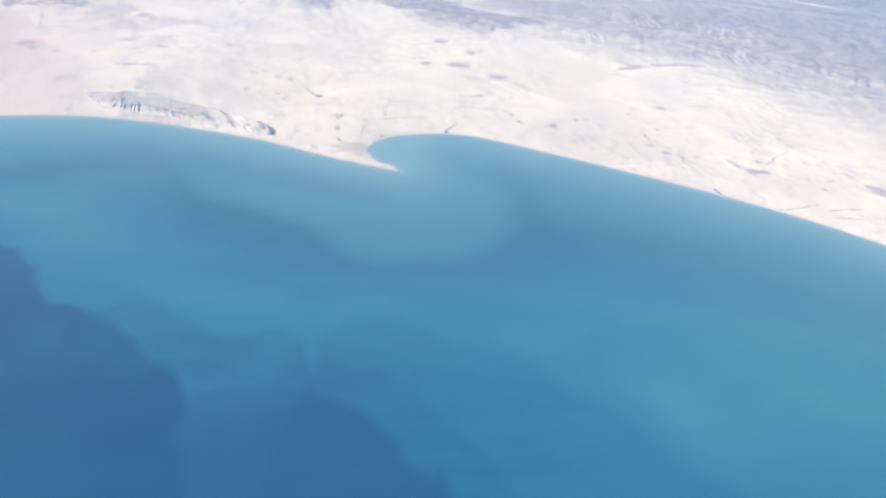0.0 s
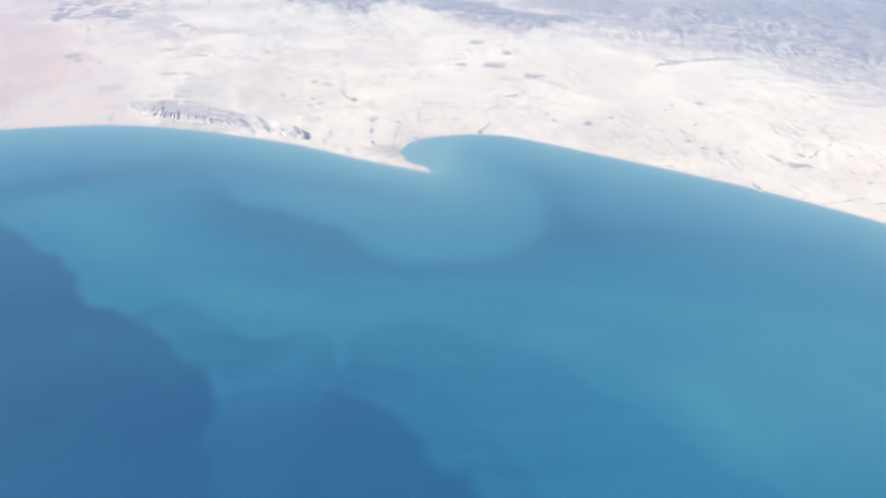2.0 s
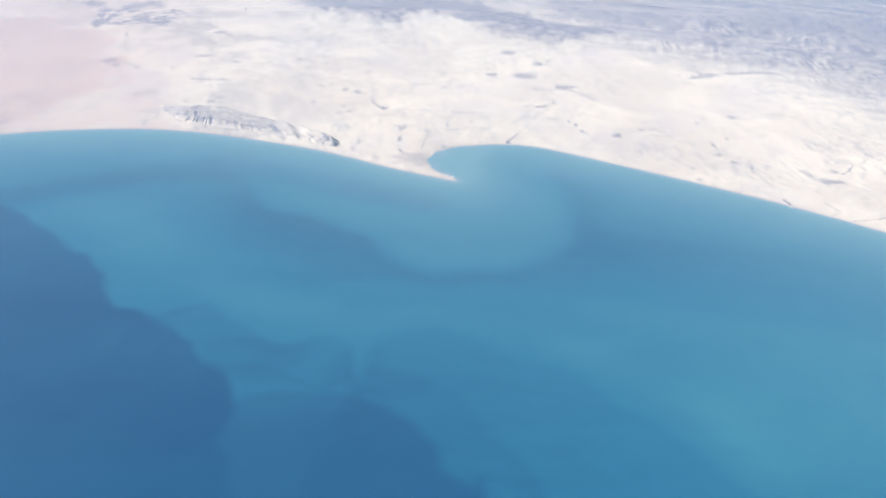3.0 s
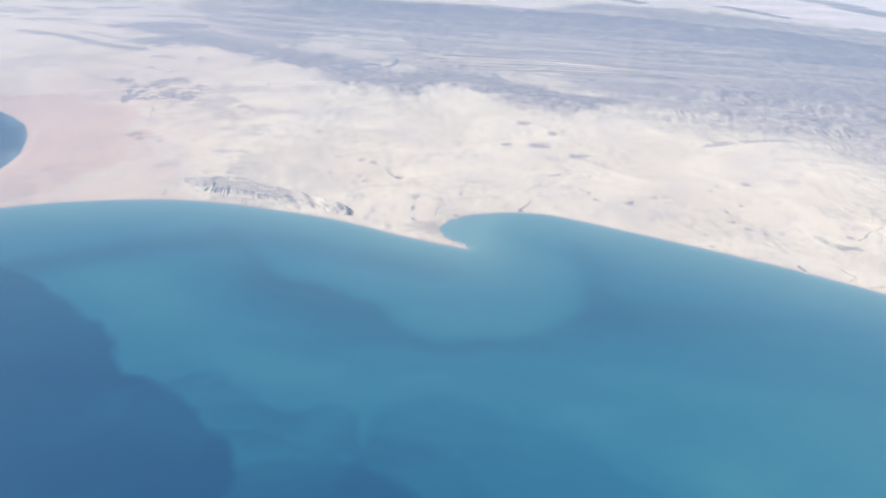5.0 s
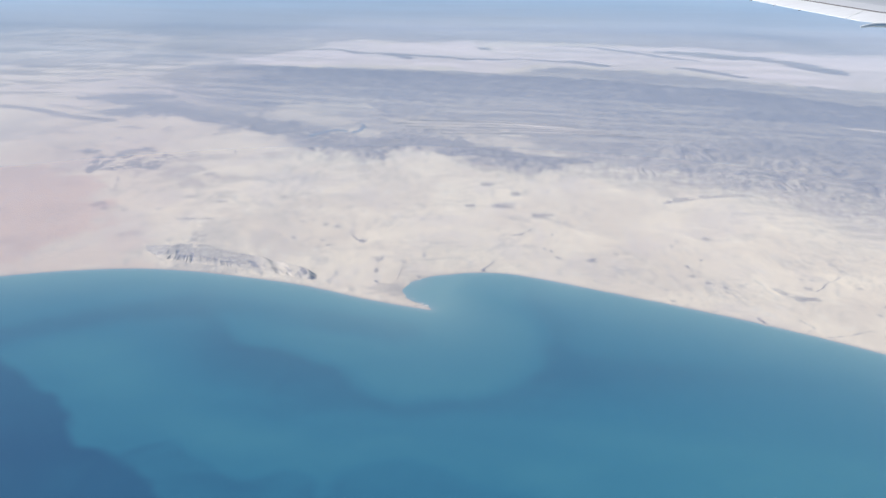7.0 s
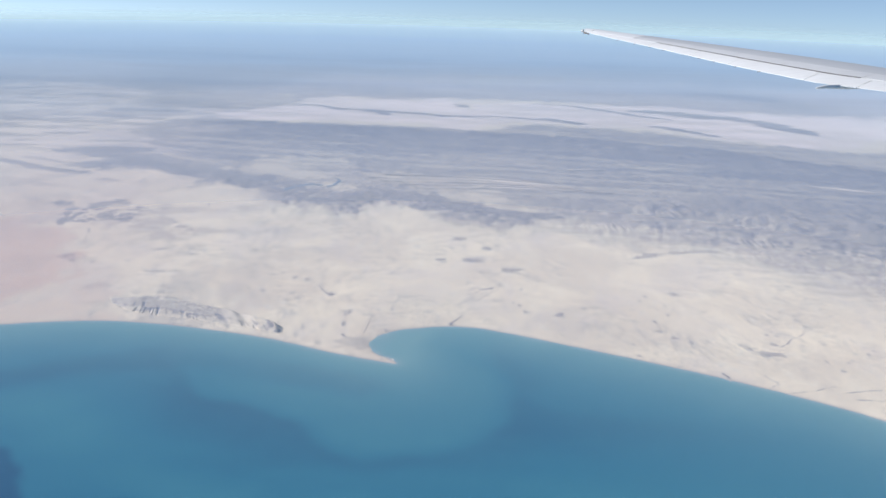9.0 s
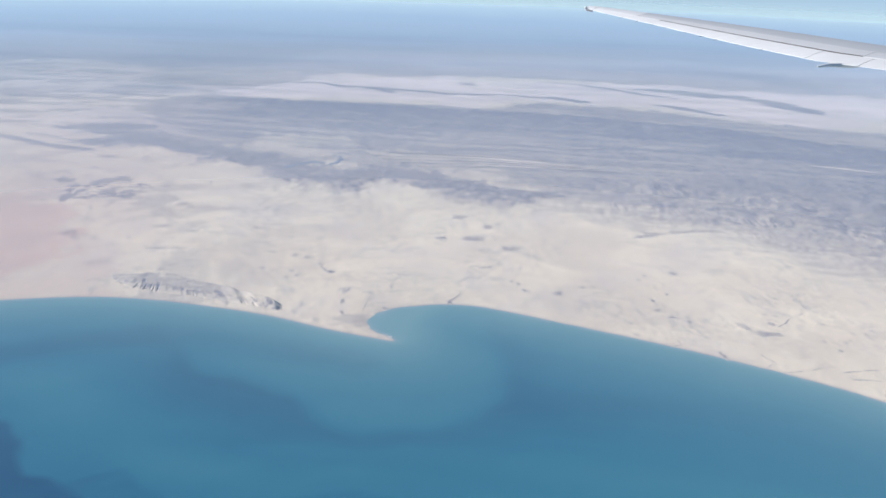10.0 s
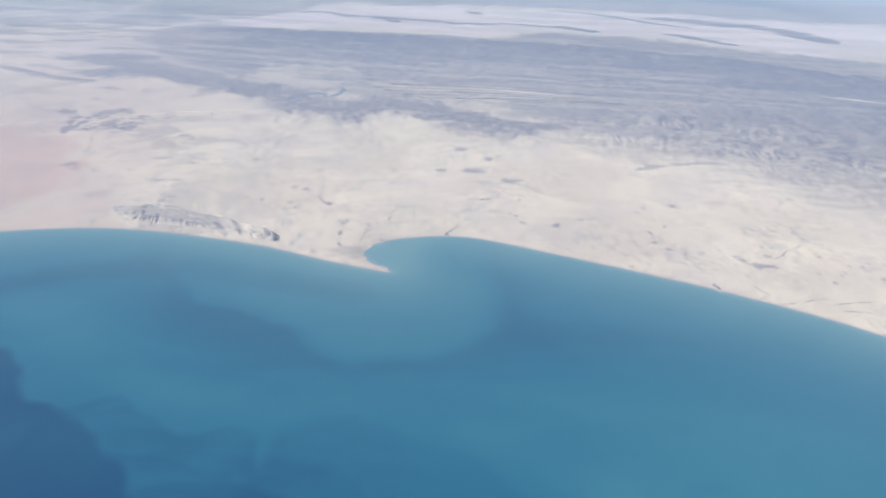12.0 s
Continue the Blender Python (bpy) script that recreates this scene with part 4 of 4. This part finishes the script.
patch(121.7, 262, 2.8, 2.6, 30, 533, "grey mud flat in a shallow basin", "mud_flat", 0.02, 0.45)
patch(120.4, 265, 2.4, 2.4, 5, 551, "grey mud flat in a shallow basin", "mud_flat", 0.02, 0.4)
patch(131.5, 265.9, 1.8, 2.4, -20, 554, "grey mud flat in a shallow basin", "mud_flat", 0.02, 0.5)
patch(-14.5, 260.5, 9.0, 8.0, 10, 571, "damp grey sand on the neck of the spit", "mud_flat", 0.02, 0.34)
patch(17.6, 278.4, 1.3, 1.9, 0, 536, "dark mud flat at a creek mouth", "mud_flat", 0.02, 0.95)
patch(106.2, 240.4, 0.9, 2.4, 14, 539, "dark mud flat at a creek mouth", "mud_flat", 0.02, 0.95)
patch(-113.6, 279.4, 1.0, 3.2, 8, 541, "blue grey mud at a creek mouth", "mud_flat", 0.02, 0.6)
for i, (points, width) in enumerate([
        ([(29.2, 313.5), (33.2, 315.1), (35.7, 317.9), (38.9, 323.5)], 2.4), ([(94.2, 286.2), (93.9, 279.8), (94.5, 275.7), (95.8, 274.3)], 1.6), ([(132.9, 263.6), (135.9, 266.2), (139.2, 270.3), (143.4, 273.5), (146.8, 276.3), (149.2, 281.6), (148.6, 284.7)], 0.9),
        ([(142.7, 282.2), (145.1, 281.8), (148.7, 289.1), (151.7, 292.6)], 0.8), ([(-24.0, 287.8), (-21.6, 288.2), (-20.2, 288.8)], 1.9),
        ([(-20.5, 287.2), (-20.8, 284), (-21.9, 280.5)], 1.5), ([(-21.3, 266.8), (-20.2, 265.2), (-18.4, 264.0), (-14.7, 262.4)], 1.2), ([(-12.2, 283.3), (-11.2, 282.9), (-9.9, 283.6)], 1.6),
        ([(17.7, 279.3), (19.6, 282.7), (20.9, 284.9), (21.9, 288.9)], 1.3), ([(-34.8, 313.8), (-32.7, 308.1), (-29.6, 304.6), (-27.3, 307.9)], 1.2)]):
    channel(points, width, 600 + 11 * i)
for i, (points, width) in enumerate([
        ([(-113.2, 276.4), (-113.2, 280.2), (-114.7, 285)], 1.1), ([(119.1, 241.8), (119.7, 239.4), (121.2, 236.8), (121, 235.2), (118, 233.1), (117.2, 231.9)], 0.9), ([(121.6, 229.6), (127.3, 230.3), (132.5, 232), (137.6, 234.2), (140, 234)], 0.8),
        ([(105.8, 243.5), (106.1, 239.4), (106.4, 237.1)], 1.2), ([(92, 246.4), (94.5, 247.8), (94.1, 250.4)], 0.6), ([(-191.7, 401.5), (-185.6, 394.8), (-180.1, 391.3), (-172.6, 393)], 1.7),
        ([(-112.3, 439.1), (-108.7, 427.5), (-105.2, 421), (-101.7, 419.1)], 1.0), ([(-156.9, 388.5), (-153.3, 377.3), (-151.5, 368.4)], 0.9), ([(139.9, 230.6), (147.6, 231.8), (155.5, 233.7)], 1.0), ([(141.4, 226.3), (146.5, 225.8), (151.2, 225.4)], 0.9)]):
    channel(points, width, 2000 + 11 * i)
channel([(-15.3, 284.6), (-4.9, 286.4), (5.7, 287.7), (11, 288.7)], 0.5, 2201, "faint straight track across the sand", "track", False)
channel([(-20.2, 288.9), (-18.2, 288.8), (-16.3, 288.7)], 0.45, 2211, "faint grey track across the sand", "track", False)
channel([(-13.7, 268.3), (-12.9, 274), (-12.4, 279), (-11.7, 282.5)], 0.35, 2221, "faint grey track across the sand", "track", False)


POOL = plain_material("river_water", (0.13, 0.19, 0.26), (0.26, 0.27, 0.31), 0.3, 0.3, 0.3)
channel([(-86.3, 472), (-77.9, 471.6), (-74.7, 476.2), (-67.1, 487.2), (-60.4, 488), (-55, 485.7)], 2.6, 771, "blue grey river reach below stony hills", "river", False, POOL)
channel([(-52.9, 483.1), (-48.3, 489.5), (-47.1, 497.2), (-49.5, 506.2), (-53.2, 507.3)], 2.4, 775, "blue grey river reach below stony hills", "river", True, POOL)
patch(-29.6, 305.2, 2.3, 2.6, 0, 577, "small blue grey pool in the sand", "mud_flat", 0.02, 0.95)


# ---- rubble on the spit ----
def part(name, bm, mat, parent, label=""):
    me = bpy.data.meshes.new(name)
    bmesh.ops.recalc_face_normals(bm, faces=bm.faces)
    bm.to_mesh(me)
    bm.free()
    me.materials.append(mat)
    me.shade_smooth()
    me.set_sharp_from_angle(angle=radians(35))
    ob = new(name, me)
    ob.parent = parent
    ob.matrix_parent_inverse = parent.matrix_world.inverted()
    return tagged(ob, label)


def rubble(cx, cy, size, seed):
    rng = random.Random(seed)
    bank = new("rubble_bank")
    bank.location = (cx, cy, ground_at(cx, cy))
    bpy.context.view_layer.update()
    for _ in range(8):
        x, y = cx + rng.uniform(-size, size), cy + rng.uniform(-size, size) * 0.7
        m = Matrix.Translation((x, y, ground_at(x, y) + 0.03))
        m = m @ pose(0, 0, 0, rng.uniform(0, 8), rng.uniform(0, 8), rng.uniform(0, 360)) @ Matrix.Diagonal((rng.uniform(0.25, 0.55), rng.uniform(0.18, 0.35), rng.uniform(0.05, 0.09), 1))
        bm = bmesh.new()
        bmesh.ops.create_icosphere(bm, subdivisions=2, radius=1.0, matrix=m)
        part("boulder", bm, STONE, bank)
    return tagged(bank, "pale rubble bank on the sandy spit", "rubble", "rubble banks")


for i, (cx, cy) in enumerate([(-6.4, 253.4), (-4.6, 248.8), (-3.0, 247.6)]):
    rubble(cx, cy, 0.9, 700 + i)


def scrub_dots():
    """Countless small dark bushes and stones over the coastal plain."""
    rng = np.random.RandomState(7)
    verts, faces = [], []
    x, y = rng.uniform(-230, 240, 12000), rng.uniform(215, 430, 12000)
    keep = (inland(x, y) > 3) & (fbm(x / 26, y / 26, 4, 801) > 0.62) & (np.abs(np.arctan2(x, y)) < 0.72)
    x, y = x[keep], y[keep]
    z = land_height(x, y)
    for cx, cy, cz in zip(x, y, z):
        r = 0.08 + 0.3 * rng.rand() ** 6
        turn = rng.rand() * 6.28
        base = len(verts)
        for k in range(6):
            a = turn + k * 1.047
            q = r * (0.6 + 0.8 * rng.rand())
            verts.append((cx + 2.3 * q * math.cos(a), cy + q * math.sin(a), cz - 0.02))
        verts.append((cx, cy, cz + 0.07 + 0.06 * r))
        faces += [(base + k, base + (k + 1) % 6, base + 6) for k in range(6)]
    me = bpy.data.meshes.new("scattered_scrub")
    me.from_pydata(verts, [], faces)
    return thing("scattered_scrub", me, SCRUB, "scattered small dark bushes and stones on sand", "scrub", kind="stuff")


scrub_dots()


# ---- the airliner's wing ----
def paint(name, base, dirt, rough):
    m, n, l, bsdf = material(name)
    k = Nodes(m.node_tree)
    grime = k.noise(0.35, 6, 0.65, (0.25, 1.6, 1), 15)
    l.new(k.mix(k.math("MULTIPLY", k.ramp(grime, 0.45, 0.75), 0.5), base, dirt), bsdf.inputs["Base Color"])
    bsdf.inputs["Roughness"].default_value = rough
    bsdf.inputs["Specular IOR Level"].default_value = 0.4
    return m


WING_GREY = paint("wing_grey_paint", (0.55, 0.565, 0.555), (0.42, 0.425, 0.415), 0.42)
WING_LIGHT = paint("wing_light_grey_paint", (0.66, 0.67, 0.655), (0.52, 0.52, 0.50), 0.4)
WING_WHITE = paint("wing_white_paint", (0.80, 0.81, 0.78), (0.62, 0.62, 0.59), 0.38)
SEAL = paint("dark_seal", (0.10, 0.085, 0.075), (0.06, 0.055, 0.05), 0.7)
METAL = paint("bare_metal", (0.62, 0.63, 0.64), (0.45, 0.45, 0.45), 0.3)


# trailing and leading edges from the wing tip inwards: share of the span, x, y, z
TRAIL = [(0.0, 87.0, 446.0, 95.1), (0.04, 89.5, 434.0, 94.7), (0.30, 105.0, 376.0, 93.2), (0.62, 120.0, 308.5, 91.9), (0.80, 133.0, 271.0, 90.9), (0.90, 147.0, 254.0, 90.6), (1.0, 172.0, 226.0, 90.0)]
LEAD = [(0.0, 92.0, 462.0, 95.2), (0.04, 99.0, 455.0, 94.9), (0.30, 133.0, 404.0, 93.1), (0.62, 163.0, 345.0, 91.7), (0.80, 182.0, 312.0, 90.4), (0.90, 193.0, 293.0, 89.5), (1.0, 205.0, 272.0, 88.6)]


def edge_at(table, s):
    t = np.array(table)
    return Vector([float(np.interp(s, t[:, 0], t[:, c])) for c in (1, 2, 3)])


def skin(s, c, side):
    """A point of the wing's surface: s from tip to root, c from trailing to leading edge, side +1 above and -1 below."""
    a, b = edge_at(TRAIL, s), edge_at(LEAD, s)
    chord = (b - a).length
    thick = 0.6 * chord * 0.115 * (2.6 * math.sqrt(max(1 - c, 0)) * 0.9 * c ** 0.85 + 0.0)
    bow = 0.02 * chord * math.sin(math.pi * c)
    p = a.lerp(b, c)
    p.z += bow + (thick * 0.55 if side > 0 else -thick * 0.5) + (0.05 if side > 0 else -0.05) * min(1.0, chord / 30)
    return p


def shell(s0, s1, c0, c1, ns, nc, sink=0.0):
    """A closed piece of the wing between two span and two chord shares."""
    bm = bmesh.new()
    rows = []
    for i in range(ns + 1):
        s = s0 + (s1 - s0) * i / ns
        cs = [c0 + (c1 - c0) * j / nc for j in range(nc + 1)]
        loop = [bm.verts.new(skin(s, c, 1) - Vector((0, 0, sink))) for c in cs]
        loop += [bm.verts.new(skin(s, c, -1) + Vector((0, 0, sink))) for c in reversed(cs)]
        rows.append(loop)
    m = len(rows[0])
    for a, b in zip(rows[:-1], rows[1:]):
        for j in range(m):
            bm.faces.new((a[j], a[(j + 1) % m], b[(j + 1) % m], b[j]))
    bm.faces.new(rows[0])
    bm.faces.new(list(reversed(rows[-1])))
    return bm


wing = new("aircraft_wing")
wing.location = edge_at(LEAD, 1.0)
bpy.context.view_layer.update()
tagged(wing, "grey and white airliner wing seen from the cabin", "wing")
HINGE = 0.20
part("wing_box", shell(0.202, 1.0, 0.364, 0.93, 60, 14), WING_GREY, wing, "grey painted upper wing skin")
for s0, s1 in ((0.202, 0.29), (0.291, 0.42), (0.421, 0.55), (0.551, 0.68), (0.681, 0.84), (0.841, 1.0)):
    part("spoiler", shell(s0, s1, HINGE + 0.004, 0.362, 10, 4), WING_LIGHT, wing, "light grey spoiler panel")
part("tip_panel", shell(0.03, 0.20, HINGE + 0.004, 0.93, 14, 12), WING_WHITE, wing, "white painted outer wing skin")
part("leading_edge", shell(0.03, 1.0, 0.932, 1.0, 60, 6), METAL, wing, "bare metal leading edge")
pieces = [("wingtip", 0.0, 0.028), ("aileron", 0.03, 0.285), ("aileron", 0.2865, 0.455), ("flap", 0.4565, 0.59), ("flap", 0.5915, 0.775), ("flap", 0.7765, 0.86), ("flap", 0.8615, 1.0)]
for name, s0, s1 in pieces:
    part(name, shell(s0, s1, 0.0, 1.0 if name == "wingtip" else HINGE - 0.006, 14, 6), WING_WHITE, wing, "white painted " + name)
part("hinge_seal", shell(0.29, 0.84, HINGE - 0.010, HINGE + 0.007, 40, 2, -0.06), SEAL, wing, "dark brown rubber seal strip")


def tube(points, radius, sides=8):
    bm = bmesh.new()
    rings = []
    for i, (p, r) in enumerate(zip(points, radius)):
        d = (points[min(i + 1, len(points) - 1)] - points[max(i - 1, 0)]).normalized()
        a = d.cross(Vector((0, 0, 1))).normalized()
        b = a.cross(d)
        rings.append([bm.verts.new(p + r * (a * math.cos(k * 2 * math.pi / sides) + b * math.sin(k * 2 * math.pi / sides))) for k in range(sides)])
    for a, b in zip(rings[:-1], rings[1:]):
        for k in range(sides):
            bm.faces.new((a[k], a[(k + 1) % sides], b[(k + 1) % sides], b[k]))
    bm.faces.new(rings[0])
    bm.faces.new(list(reversed(rings[-1])))
    return bm


def fairing(s):
    a = edge_at(TRAIL, s)
    d = Vector((1, 0.15, 0))
    line = [a + d * k + Vector((0, 0, z)) for k, z in ((-7.5, -0.9), (-6.5, -0.75), (-3.5, -0.35), (0, -0.4), (4, -0.5), (8, -0.5), (11, -0.4))]
    part("flap_track_fairing", tube(line, (0.18, 0.42, 0.62, 0.7, 0.65, 0.45, 0.15), 12), WING_WHITE, wing, "white canoe shaped fairing under flap")


fairing(0.835)
for s in (0.10, 0.17, 0.24, 0.30, 0.36, 0.44, 0.50, 0.55, 0.62, 0.68):
    a = edge_at(TRAIL, s)
    part("static_wick", tube([a + Vector((0.3, 0, 0)), a + Vector((-1.2, -0.4, -0.25))], (0.10, 0.06), 6), SEAL, wing, "thin dark static wick")
tip = edge_at(TRAIL, 0.0)
part("tip_light", tube([tip + Vector((-0.9, -0.4, -0.3)), tip + Vector((-0.4, -0.2, 0.3)), tip + Vector((0.1, 0, 0.9))], (0.5, 0.75, 0.35), 8), WING_WHITE, wing, "small white lamp housing")
part("tip_strip", tube([tip + Vector((0.0, -1.5, -0.6)), tip + Vector((2.0, -6.0, -0.9))], (0.45, 0.3), 8), SEAL, wing, "dark strip under the wing tip")
